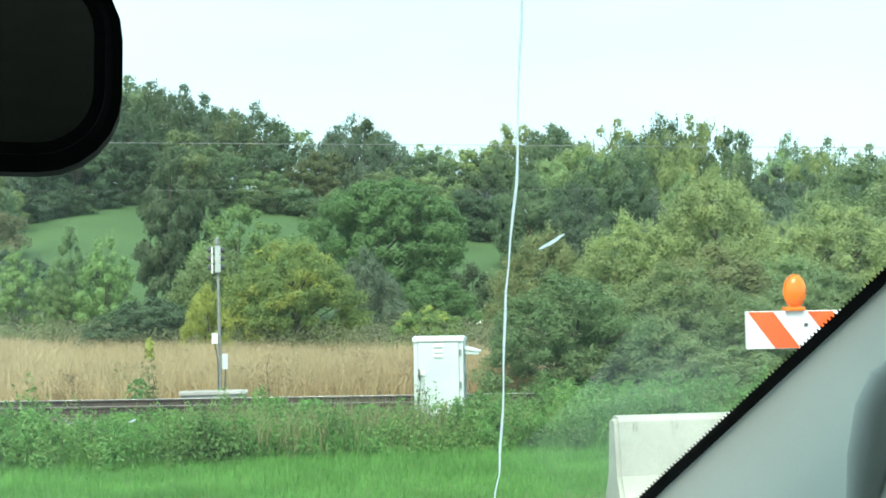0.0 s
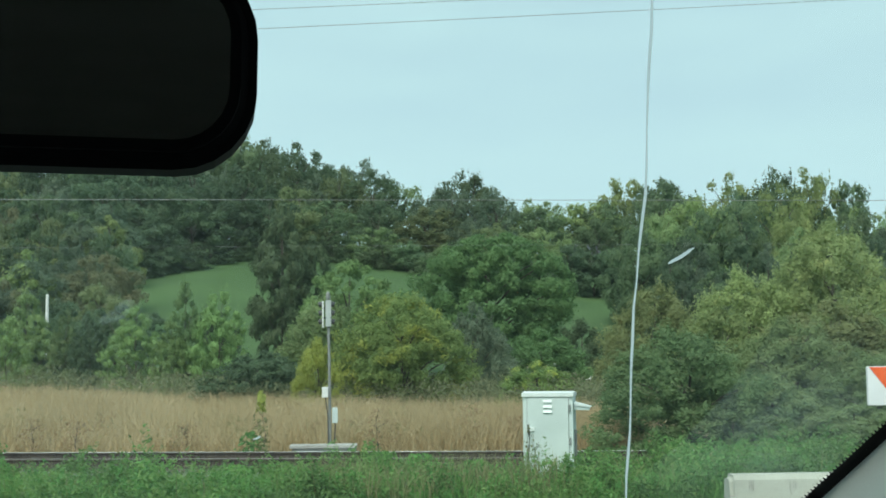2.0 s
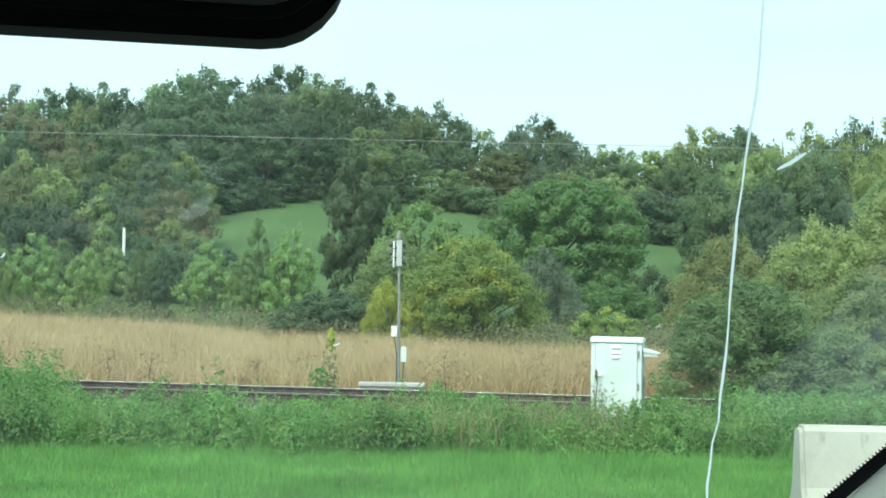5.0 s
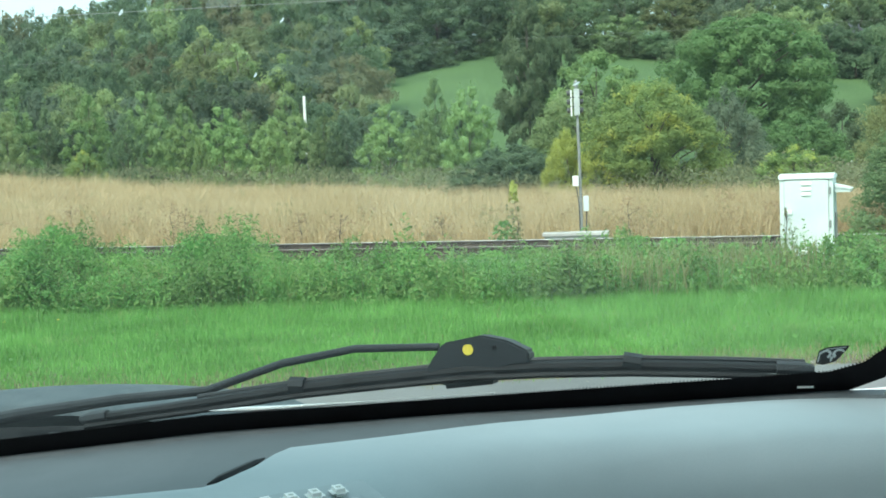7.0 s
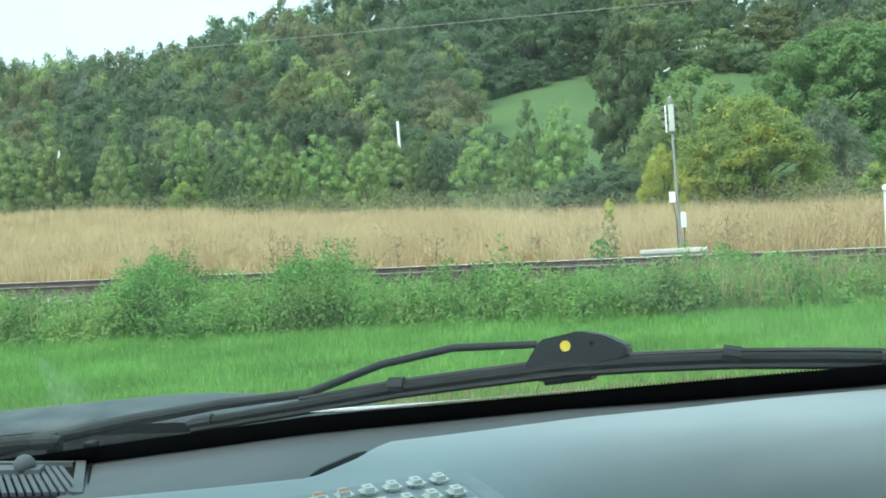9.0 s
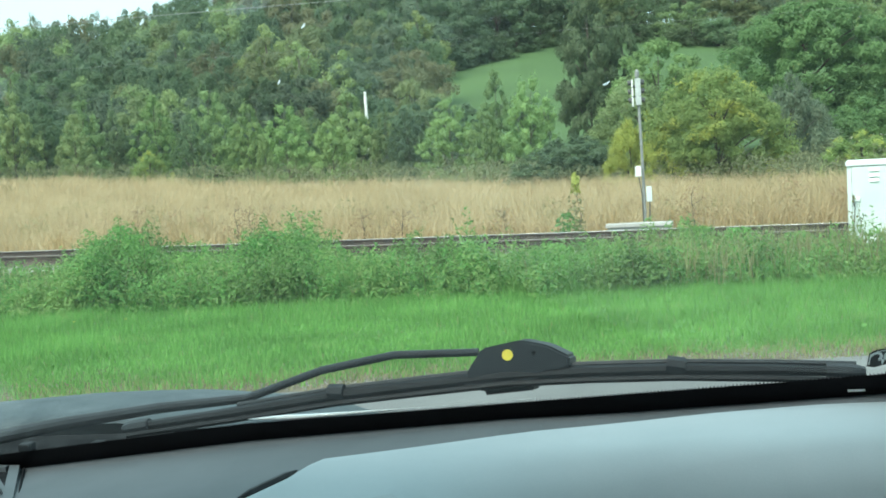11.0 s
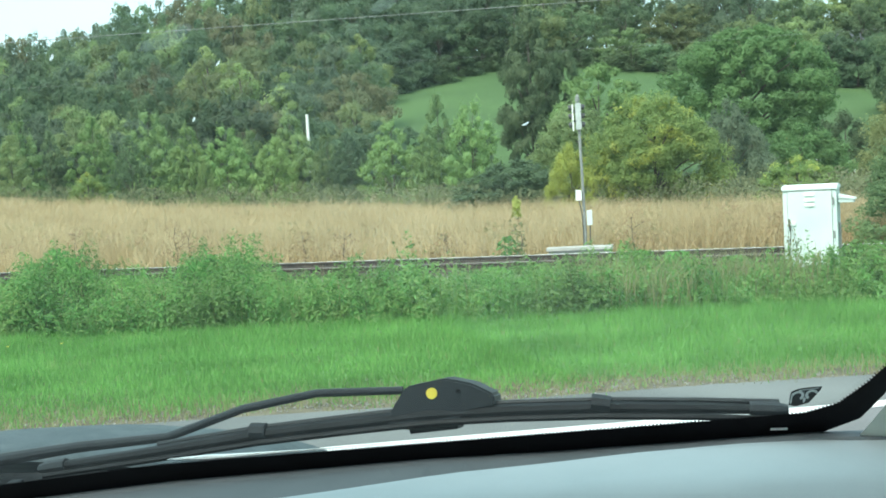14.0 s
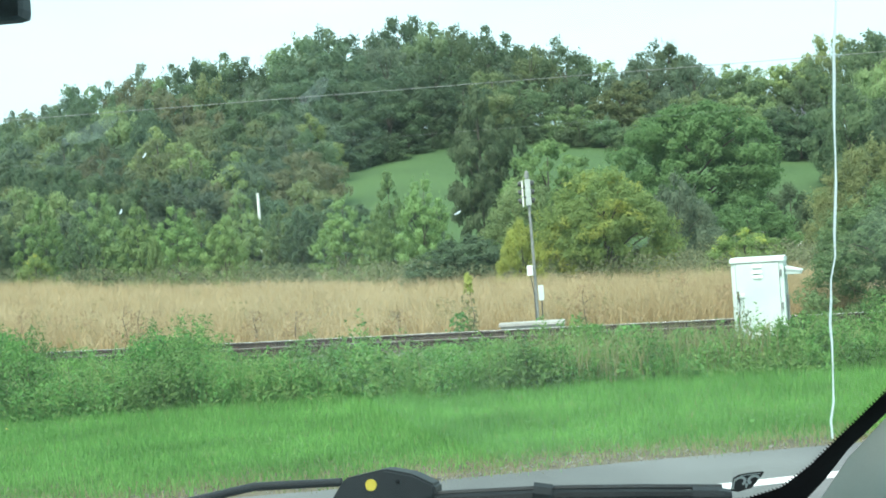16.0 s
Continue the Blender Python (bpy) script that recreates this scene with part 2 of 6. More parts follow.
M["sheet_orange"] = surface("reflective_orange_sheeting", (0.78, 0.085, 0.012), (0.92, 0.13, 0.02), 0.35, 5, 60, 0.02)
M["amber"] = surface("amber_lens", (0.80, 0.16, 0.008), (0.95, 0.24, 0.015), 0.15, 8, 80, 0.1)
M["timber"] = surface("grey_timber", (0.30, 0.29, 0.27), (0.52, 0.52, 0.50), 0.85, 2, 30, 0.3)
M["wirem"] = surface("weathered_cable", (0.20, 0.215, 0.215), (0.32, 0.335, 0.335), 0.6, 2, 30, 0)
M["meadow_wall"] = surface("house_siding", (0.20, 0.21, 0.23), (0.34, 0.35, 0.37), 0.8, 1, 10, 0.1)
M["roof"] = surface("roof_shingle", (0.05, 0.055, 0.07), (0.10, 0.11, 0.13), 0.85, 1, 10, 0.3)
M["pane"] = surface("dark_window_pane", (0.02, 0.025, 0.03), (0.05, 0.055, 0.06), 0.08, 1, 10, 0)
# vehicle
M["dash"] = surface("grained_grey_dash", (0.335, 0.402, 0.430), (0.375, 0.442, 0.470), 0.62, 14, 900, 0.25, dist=0.0006)
M["dash_dark"] = surface("dark_grey_dash", (0.086, 0.110, 0.122), (0.108, 0.133, 0.147), 0.75, 14, 900, 0.25, dist=0.0006)
M["black"] = surface("black_ceramic_band", (0.003, 0.003, 0.004), (0.008, 0.008, 0.010), 0.5, 20, 300, 0, spec=0.1)
M["rubber"] = surface("wiper_rubber", (0.010, 0.012, 0.014), (0.020, 0.023, 0.027), 0.55, 30, 400, 0.1, dist=0.0005, spec=0.2)
M["wiperarm"] = surface("satin_black_arm", (0.017, 0.021, 0.026), (0.028, 0.034, 0.040), 0.5, 30, 400, 0.05, dist=0.0005, spec=0.28)
M["trim"] = surface("pale_grey_trim", (0.58, 0.63, 0.57), (0.64, 0.69, 0.63), 0.75, 10, 700, 0.15, dist=0.0005)
M["trim_dark"] = surface("grey_grab_handle", (0.40, 0.43, 0.40), (0.46, 0.49, 0.46), 0.65, 10, 700, 0.1, dist=0.0005)
M["shade_band"] = surface("grey_dot_screen", (0.05, 0.055, 0.055), (0.24, 0.25, 0.25), 0.7, 500, 900, 0)
M["hood"] = surface("slate_grey_paint", (0.050, 0.070, 0.082), (0.092, 0.118, 0.132), 0.6, 26, 200, 0.05, dist=0.001, spec=0.12)
M["cowl"] = surface("matt_black_cowl", (0.010, 0.012, 0.014), (0.030, 0.034, 0.037), 0.95, 40, 200, 0.2, dist=0.001, spec=0.02)
M["mirror_case"] = surface("black_mirror_housing", (0.003, 0.003, 0.004), (0.006, 0.006, 0.007), 0.7, 20, 300, 0.05, dist=0.0005, spec=0.12)
M["dot_yellow"] = surface("yellow_sticker", (0.80, 0.62, 0.05), (0.88, 0.72, 0.10), 0.5, 40, 300, 0)
M["tyre"] = surface("black_tyre_rubber", (0.018, 0.018, 0.018), (0.04, 0.04, 0.04), 0.9, 12, 120, 0.3, dist=0.003)
M["key"] = surface("white_rubber_key", (0.84, 0.86, 0.84), (0.90, 0.91, 0.89), 0.55, 60, 500, 0.05, dist=0.0005)
M["key_red"] = surface("orange_key_print", (0.55, 0.20, 0.10), (0.65, 0.28, 0.15), 0.55, 60, 500, 0)
M["keypad"] = surface("grey_handset", (0.30, 0.355, 0.38), (0.34, 0.395, 0.42), 0.6, 40, 500, 0.1, dist=0.0005)
M["crack"], _n, _l, _b = node_mat("crack_white")
_t, _x = _n.new("ShaderNodeBsdfTranslucent"), _n.new("ShaderNodeMixShader")
_b.inputs["Base Color"].default_value, _t.inputs[0].default_value, _x.inputs[0].default_value = (0.86, 0.90, 0.90, 1), (0.90, 0.92, 0.91, 1), 0.85
_l.new(_b.outputs[0], _x.inputs[1])
_l.new(_t.outputs[0], _x.inputs[2])
_l.new(_x.outputs[0], _n["Material Output"].inputs[0])
# near-white metal that paints the highlight at the glass's foot
M["glare"] = surface("bright_glare_strip", (0.82, 0.86, 0.88), (0.90, 0.93, 0.95), 0.22, 20, 200, 0, metal=0.55)
M["decal"] = surface("decal_black", (0.010, 0.010, 0.012), (0.02, 0.02, 0.022), 0.5, 60, 400, 0)
M["cloth"] = surface("grey_headliner", (0.30, 0.31, 0.29), (0.36, 0.37, 0.35), 0.95, 10, 500, 0.2, dist=0.001)


def glass_mat(name, tint, gloss, rough=0.0):
    m, n, l, b = node_mat(name)
    t, g, mx = n.new("ShaderNodeBsdfTransparent"), n.new("ShaderNodeBsdfGlossy"), n.new("ShaderNodeMixShader")
    t.inputs[0].default_value = (*tint, 1)
    g.inputs["Roughness"].default_value = rough
    mx.inputs[0].default_value = gloss
    l.new(t.outputs[0], mx.inputs[1])
    l.new(g.outputs[0], mx.inputs[2])
    l.new(mx.outputs[0], n["Material Output"].inputs[0])
    return m


M["glass"] = glass_mat("windshield_glass", (0.92, 0.975, 0.945), 0.052, 0.06)
_n, _l = M["glass"].node_tree.nodes, M["glass"].node_tree.links
_d, _x, _m = _n.new("ShaderNodeBsdfTranslucent"), _n.new("ShaderNodeMixShader"), _n["Material Output"].inputs[0]
_d.inputs[0].default_value, _x.inputs[0].default_value = (0.85, 0.92, 0.92, 1), 0.015  # dust film that also paints in haze, lifting the darks
_l.new(_m.links[0].from_socket, _x.inputs[1])
_l.new(_d.outputs[0], _x.inputs[2])
_l.new(_x.outputs[0], _m)
M["smear"], _n, _l, _b = node_mat("dirt_on_glass")
_g, _t, _x = _n.new("ShaderNodeBsdfTransparent"), _n.new("ShaderNodeBsdfTranslucent"), _n.new("ShaderNodeMixShader")
_t.inputs[0].default_value, _x.inputs[0].default_value = (0.85, 0.90, 0.90, 1), 0.075
_l.new(_g.outputs[0], _x.inputs[1])
_l.new(_t.outputs[0], _x.inputs[2])
_l.new(_x.outputs[0], _n["Material Output"].inputs[0])
# soft-edged pale haze painted onto the glass
M["haze"], _n, _l, _b = node_mat("painted_haze_on_glass")
_c, _v, _q, _r, _k = _n.new("ShaderNodeTexCoord"), _n.new("ShaderNodeVectorMath"), _n.new("ShaderNodeTexNoise"), _n.new("ShaderNodeMapRange"), _n.new("ShaderNodeMath")
_v.operation, _k.operation = "DISTANCE", "MULTIPLY"
_v.inputs[1].default_value = (0.5, 0.5, 0.5)
_q.inputs["Scale"].default_value = 7.0
_r.inputs[1].default_value, _r.inputs[2].default_value, _r.inputs[3].default_value, _r.inputs[4].default_value = 0.1, 0.62, 0.13, 0.0
_l.new(_c.outputs["Generated"], _v.inputs[0])
_l.new(_c.outputs["Generated"], _q.inputs[0])
_l.new(_v.outputs["Value"], _r.inputs[0])
_l.new(_r.outputs[0], _k.inputs[0])
_l.new(_q.outputs[0], _k.inputs[1])
_g, _t, _x = _n.new("ShaderNodeBsdfTransparent"), _n.new("ShaderNodeBsdfTranslucent"), _n.new("ShaderNodeMixShader")
_t.inputs[0].default_value = (0.85, 0.92, 0.90, 1)
_l.new(_k.outputs[0], _x.inputs[0])
_l.new(_g.outputs[0], _x.inputs[1])
_l.new(_t.outputs[0], _x.inputs[2])
_l.new(_x.outputs[0], _n["Material Output"].inputs[0])
M["mirror"], _n, _l, _b = node_mat("dimmed_mirror_glass")
_b.inputs["Metallic"].default_value, _b.inputs["Roughness"].default_value = 1.0, 0.03
_b.inputs["Base Color"].default_value = (0.24, 0.22, 0.21, 1)


# ---- builders ----
def part(name, bm, material, parent=None, label=""):
    """Links a bmesh as one mesh object under a thing or a part."""
    me = bpy.data.meshes.new(name)
    bm.to_mesh(me)
    bm.free()
    me.materials.append(material)
    ob = new(name, me)
    ob.parent = parent
    return tagged(ob, label) if label else ob


def fast(name, verts, faces, material, parent=None):
    """A mesh object from arrays of corners and of equal-sided faces."""
    me = bpy.data.meshes.new(name)
    verts, faces = np.asarray(verts, np.float32), np.asarray(faces, np.int32)
    k = faces.shape[1]
    me.vertices.add(len(verts))
    me.vertices.foreach_set("co", verts.ravel())
    me.loops.add(faces.size)
    me.loops.foreach_set("vertex_index", faces.ravel())
    me.polygons.add(len(faces))
    me.polygons.foreach_set("loop_start", np.arange(0, faces.size, k, dtype=np.int32))
    me.update(calc_edges=True)
    me.materials.append(material)
    ob = new(name, me)
    ob.parent = parent
    return ob


def thing(name, label, category, group="", at=(0, 0, 0), rz=0.0, kind=""):
    e = new(name)
    e.empty_display_size = 0.1
    e.matrix_basis = pose(*at, 0, 0, rz)
    return tagged(e, label, category, group, kind)


def box(bm, lo, hi, bevel=0.0):
    c = [(a + b) / 2 for a, b in zip(lo, hi)]
    s = [b - a for a, b in zip(lo, hi)]
    r = bmesh.ops.create_cube(bm, size=1, matrix=Matrix.Translation(c) @ Matrix.Diagonal((*s, 1)))
    if bevel:
        es = {e for v in r["verts"] for e in v.link_edges}
        bmesh.ops.bevel(bm, geom=list(es), offset=bevel, segments=2, affect="EDGES", profile=0.6)
    return bm


def boxed(lo, hi, bevel=0.0):
    return box(bmesh.new(), lo, hi, bevel)


def tube(bm, pts, radii, n=8, cap=True):
    """A round tube along points, tapering."""
    pts = [Vector(p) for p in pts]
    rings = []
    for i, p in enumerate(pts):
        d = (pts[min(i + 1, len(pts) - 1)] - pts[max(i - 1, 0)]).normalized()
        q = d.to_track_quat("Z", "Y")
        r = radii[i] if hasattr(radii, "__len__") else radii
        rings.append([bm.verts.new(p + q @ Vector((r * math.cos(2 * math.pi * k / n), r * math.sin(2 * math.pi * k / n), 0))) for k in range(n)])
    for a, b in zip(rings, rings[1:]):
        for k in range(n):
            bm.faces.new((a[k], a[(k + 1) % n], b[(k + 1) % n], b[k]))
    if cap:
        bm.faces.new(rings[0][::-1])
        bm.faces.new(rings[-1])
    return bm


def prism(bm, outline, lo, hi, axis="z"):
    """An outline of pairs drawn out along an axis."""
    def at(p, h):
        return {"z": (p[0], p[1], h), "y": (p[0], h, p[1]), "x": (h, p[0], p[1])}[axis]
    a = [bm.verts.new(at(p, lo)) for p in outline]
    b = [bm.verts.new(at(p, hi)) for p in outline]
    k = len(a)
    bm.faces.new(a[::-1])
    bm.faces.new(b)
    for i in range(k):
        bm.faces.new((a[i], a[(i + 1) % k], b[(i + 1) % k], b[i]))
    bmesh.ops.recalc_face_normals(bm, faces=bm.faces)
    return bm


rng = np.random.default_rng(7)


def smooth(t):
    t = np.clip(t, 0, 1)
    return t * t * (3 - 2 * t)


RIDGE_S = (-0.9, -0.58, -0.42, -0.29, -0.18, -0.1, 0.0, 0.12, 0.28, 0.37, 0.54, 0.8)
RIDGE_H = (9.0, 12.0, 13.0, 18.0, 21.5, 22.5, 22.0, 20.0, 16.5, 13.0, 8.0, 6.0)


def terrain(x, y):
    """Height of the ground: road, verge, railway flat and the hill behind."""
    x, y = np.asarray(x, float), np.asarray(y, float)
    s = x / np.maximum(np.abs(y), 30)
    z = -0.1 * smooth((y - 9.6) / 5.4) - 0.2 * smooth((y - 15) / 4)
    z = z + np.interp(s, (-0.8, -0.48, -0.34, -0.165, -0.05), (0.8, 0.5, 0.1, 0.0, 0.0)) * smooth((y - 27) / 40) + 0.5 * smooth((y - 50) / 22) * smooth(-s / 0.1)
    z = z + np.interp(s, RIDGE_S, RIDGE_H) * smooth((y - 72) / 160)
    return z + 0.12 * np.sin(x * 0.21 + y * 0.13) * smooth((y - 40) / 40)


# ---- ground ----
def stepped(*spans):
    v = []
    for a, b, step in spans:
        v += list(np.arange(a, b, step))
    return np.array(v + [spans[-1][1]])


gx = stepped((-3000, -400, 200), (-400, -120, 20), (-120, -30, 5), (-30, 30, 1.5), (30, 120, 5), (120, 400, 20), (400, 3000, 200))
gy = stepped((-2500, -100, 200), (-100, 0, 10), (0, 30, 0.75), (30, 80, 2), (80, 260, 5), (260, 600, 20), (600, 4000, 200))
GX, GY = np.meshgrid(gx, gy)
gv = np.stack([GX, GY, terrain(GX, GY)], -1).reshape(-1, 3)
nx, ny = len(gx), len(gy)
ii = (np.arange(ny - 1)[:, None] * nx + np.arange(nx - 1)[None]).ravel()
gf = np.stack([ii, ii + 1, ii + 1 + nx, ii + nx], 1)
gm, gn, gl, gb = node_mat("ground_cover")


def ground_material():
    """Turf, dry field and meadow, told apart by where they grow."""
    tc, sep = gn.new("ShaderNodeTexCoord"), gn.new("ShaderNodeSeparateXYZ")
    gl.new(tc.outputs["Object"], sep.inputs[0])
    a, f = gn.new("ShaderNodeTexNoise"), gn.new("ShaderNodeTexNoise")
    a.inputs["Scale"].default_value, a.inputs["Detail"].default_value = 0.09, 5
    f.inputs["Scale"].default_value, f.inputs["Detail"].default_value = 3.0, 4
    for k in (a, f):
        gl.new(tc.outputs["Object"], k.inputs[0])

    def two(c1, c2, fac):
        mx = gn.new("ShaderNodeMix")
        mx.data_type = "RGBA"
        for sock, c in ((6, c1), (7, c2)):
            if isinstance(c, tuple):
                mx.inputs[sock].default_value = (*c, 1)
            else:
                gl.new(c, mx.inputs[sock])
        gl.new(fac, mx.inputs[0])
        return mx.outputs[2]

    def edge(sock, lo, hi):
        r = gn.new("ShaderNodeMapRange")
        r.inputs[1].default_value, r.inputs[2].default_value = lo, hi
        gl.new(sock, r.inputs[0])
        return r.outputs[0]
    wob = gn.new("ShaderNodeMath")
    wob.operation = "MULTIPLY_ADD"
    wob.inputs[1].default_value = 1.2
    gl.new(f.outputs[0], wob.inputs[0])
    gl.new(sep.outputs[1], wob.inputs[2])
    turf = two((0.06, 0.13, 0.035), (0.11, 0.22, 0.06), edge(f.outputs[0], 0.3, 0.7))
    dry = two((0.24, 0.18, 0.11), (0.42, 0.34, 0.22), edge(f.outputs[0], 0.3, 0.7))
    m1 = two((0.040, 0.090, 0.024), (0.064, 0.128, 0.036), edge(a.outputs[0], 0.35, 0.65))
    meadow = two(m1, (0.070, 0.110, 0.036), edge(f.outputs[0], 0.45, 0.85))
    soil = two((0.080, 0.068, 0.043), (0.160, 0.138, 0.092), edge(f.outputs[0], 0.3, 0.7))
    c = two(soil, turf, edge(wob.outputs[0], 10.6, 11.4))
    c = two(c, dry, edge(wob.outputs[0], 23, 24))
    c = two(c, meadow, edge(wob.outputs[0], 70, 90))
    gl.new(c, gb.inputs["Base Color"])
    gb.inputs["Roughness"].default_value = 0.95
    bp = gn.new("ShaderNodeBump")
    bp.inputs["Strength"].default_value, bp.inputs["Distance"].default_value = 0.6, 0.1
    gl.new(f.outputs[0], bp.inputs["Height"])
    gl.new(bp.outputs[0], gb.inputs["Normal"])


ground_material()
ground = tagged(fast("ground", gv, gf, gm), "grassy ground with a dry field and green hill meadow", "ground", kind="structure")

# road beside the verge, and its gravel shoulder
rx = np.arange(-90, 91, 1.0)
edge_y = 9.80 + 0.17 * np.clip(rx, -14, 14) + 0.09 * np.sin(rx * 1.9) + 0.06 * np.sin(rx * 4.3)
bm = bmesh.new()
va = [bm.verts.new((x, -6, 0.012)) for x in rx]
vb = [bm.verts.new((x, y - 0.35, 0.012)) for x, y in zip(rx, edge_y)]
vc = [bm.verts.new((x, y - 0.30, -0.03)) for x, y in zip(rx, edge_y)]
for i in range(len(rx) - 1):
    bm.faces.new((va[i], va[i + 1], vb[i + 1], vb[i]))
    bm.faces.new((vb[i], vb[i + 1], vc[i + 1], vc[i]))
road = tagged(part("road", bm, M["asphalt"]), "worn light grey asphalt road", "road", kind="structure")
bm = bmesh.new()
va = [bm.verts.new((x, 8.12 + 0.235 * float(np.clip(x, -14, 14)), 0.016)) for x in rx]
vb = [bm.verts.new((x, 8.31 + 0.235 * float(np.clip(x, -14, 14)), 0.016)) for x in rx]
for i in range(len(rx) - 1):
    bm.faces.new((va[i], va[i + 1], vb[i + 1], vb[i]))
tagged(part("edge_line", bm, M["road_paint"]), "worn white painted line along the road edge", "road marking", kind="structure")


# ---- plants ----
def leaf_quads(pos, out, size, rng, spread=0.9, aspect=1.5, tri=False):
    """A small leaf at each place, facing roughly outward."""
    n = len(pos)
    nrm = out + rng.normal(0, spread, (n, 3))
    nrm /= np.linalg.norm(nrm, axis=1, keepdims=True) + 1e-9
    t = np.cross(nrm, rng.normal(0, 1, (n, 3)))
    t /= np.linalg.norm(t, axis=1, keepdims=True) + 1e-9
    b = np.cross(nrm, t)
    s = (size * rng.uniform(0.6, 1.35, n))[:, None]
    if tri:
        v = np.stack([pos - t * s * aspect * 0.5 - b * s * 0.5, pos + t * s * aspect * 0.6, pos - t * s * aspect * 0.4 + b * s * 0.6], 1)
    else:
        v = np.stack([pos - t * s * aspect * 0.5, pos + b * s * 0.5, pos + t * s * aspect * 0.5, pos - b * s * 0.5], 1)
    k = v.shape[1]
    return v.reshape(-1, 3), np.arange(k * n).reshape(n, k)


PROTO = {}


PROFILES = {
    "broad": ((0.0, 0.10), (0.12, 0.30), (0.30, 0.46), (0.52, 0.50), (0.72, 0.43), (0.88, 0.28), (1.0, 0.08)),
    "oval": ((0.0, 0.14), (0.10, 0.30), (0.30, 0.45), (0.50, 0.48), (0.70, 0.40), (0.86, 0.25), (1.0, 0.04)),
    "spire": ((0.0, 0.16), (0.08, 0.30), (0.22, 0.44), (0.42, 0.48), (0.60, 0.40), (0.76, 0.25), (0.90, 0.13), (1.0, 0.03)),
    "pointed": ((0.0, 0.26), (0.10, 0.40), (0.28, 0.48), (0.48, 0.42), (0.68, 0.28), (0.85, 0.15), (1.0, 0.02)),
    "mound": ((0.0, 0.42), (0.14, 0.49), (0.36, 0.50), (0.60, 0.42), (0.80, 0.27), (0.93, 0.14), (1.0, 0.04)),
    "umbrella": ((0.0, 0.05), (0.16, 0.30), (0.28, 0.47), (0.46, 0.50), (0.66, 0.46), (0.82, 0.35), (0.93, 0.22), (1.0, 0.06)),
}


def lobed_proto(key, profile, lobes, size, leaves, leaf, seed, low=0.10, core=1.0, trunk_r=0.016, aspect=1.4, shoots=40, skew=0.0, tall=0.88):
    """A plant of unit height and breadth whose crown is billows of leaves, with shaded creases between them."""
    g = np.random.default_rng(seed)
    pz, pw = zip(*PROFILES[profile])
    cs, ph = [], g.uniform(0, 6.283, 4)
    while len(cs) < lobes:
        best = None
        for _ in range(7):
            z, a = g.uniform(low, 0.97), g.uniform(0, 6.283)
            w = float(np.interp(z, pz, pw)) * (1 + 0.14 * math.sin(2 * a + ph[0] + 3 * z) + 0.10 * math.sin(3 * a + ph[1] - 6 * z))
            if g.uniform(0, 0.55) > w + 0.12:
                continue
            R = min(size * g.uniform(0.65, 1.35), 0.8 * w + 0.025)
            r = max(0.0, w - R * 0.75) * (1.0 if g.uniform() < 0.75 else g.uniform(0.2, 0.9))
            c = np.array((r * math.cos(a) + skew * z, r * math.sin(a), min(z, 1 - R * 0.8), R))
            gap = min((np.linalg.norm(c[:3] - q[:3]) / (R + q[3]) for q in cs), default=9)
            if best is None or gap > best[0]:
                best = (gap, c)
        if best is not None:
            cs.append(best[1])
    cs = np.array(cs)
    share = cs[:, 3] ** 2 / (cs[:, 3] ** 2).sum()
    P, O, S = [], [], []
    for (x, y, z, R), q in zip(cs, share):
        m = max(12, int(leaves * q))
        d = g.normal(0, 1, (m, 3)) + np.array((x, y, 0.35 * (z - 0.25))) / (math.hypot(x, y) + 0.15) * 0.7 + np.array((0, 0, 0.25))
        d /= np.linalg.norm(d, axis=1, keepdims=True)
        f = g.uniform(0, 6.283, 3)
        bump = 1 + 0.20 * np.sin(6 * d[:, 0] + f[0]) * np.sin(6 * d[:, 2] + f[1]) + 0.12 * np.sin(11 * d[:, 1] + f[2])
        rad = R * bump * (1 - 0.42 * g.uniform(0, 1, m) ** 2) * np.where(g.uniform(0, 1, m) < 0.10, g.uniform(1.0, 1.35, m), 1)
        P.append(np.array((x, y, z)) + d * rad[:, None] * np.array((1, 1, tall)))
        O.append(d + np.array((0, 0, 0.2)))
        S.append(np.full(m, leaf))
        if core:
            m = int(26 * core)
            d = g.normal(0, 1, (m, 3))
            d /= np.linalg.norm(d, axis=1, keepdims=True)
            P.append(np.array((x, y, z)) * np.array((0.93, 0.93, 1)) + d * R * 0.55)
            O.append(d)
            S.append(np.full(m, R * 0.42))
    P, O, S = np.concatenate(P), np.concatenate(O), np.concatenate(S)
    if shoots:
        pick = g.choice(np.nonzero(P[:, 2] > 0.35)[0], shoots)
        way = O[pick] * 0.5 + np.array((0, 0, 0.8)) + g.normal(0, 0.2, (shoots, 3))
        way *= (g.uniform(0.03, 0.10, shoots) / np.linalg.norm(way, axis=1))[:, None]
        st = P[pick][:, None] + way[:, None] * np.linspace(0.1, 1, 10)[None, :, None] + g.normal(0, leaf * 0.6, (shoots, 10, 3))
        P, O, S = np.concatenate([P, st.reshape(-1, 3)]), np.concatenate([O, np.repeat(O[pick], 10, 0)]), np.concatenate([S, np.full(shoots * 10, leaf)])
    top, half = np.quantile(P[:, 2], 0.998), np.quantile(np.abs(P[:, :2]), 0.985)
    P, cs[:, :3] = P / np.array((2 * half, 2 * half, top)), cs[:, :3] / np.array((2 * half, 2 * half, top))
    keep = P[:, 2] > 0.01
    P, O, S = P[keep], O[keep], S[keep]
    v, f = leaf_quads(P, O, S, g, 0.45, aspect, True)
    cr = bpy.data.meshes.new("crown")
    cr.vertices.add(len(v))
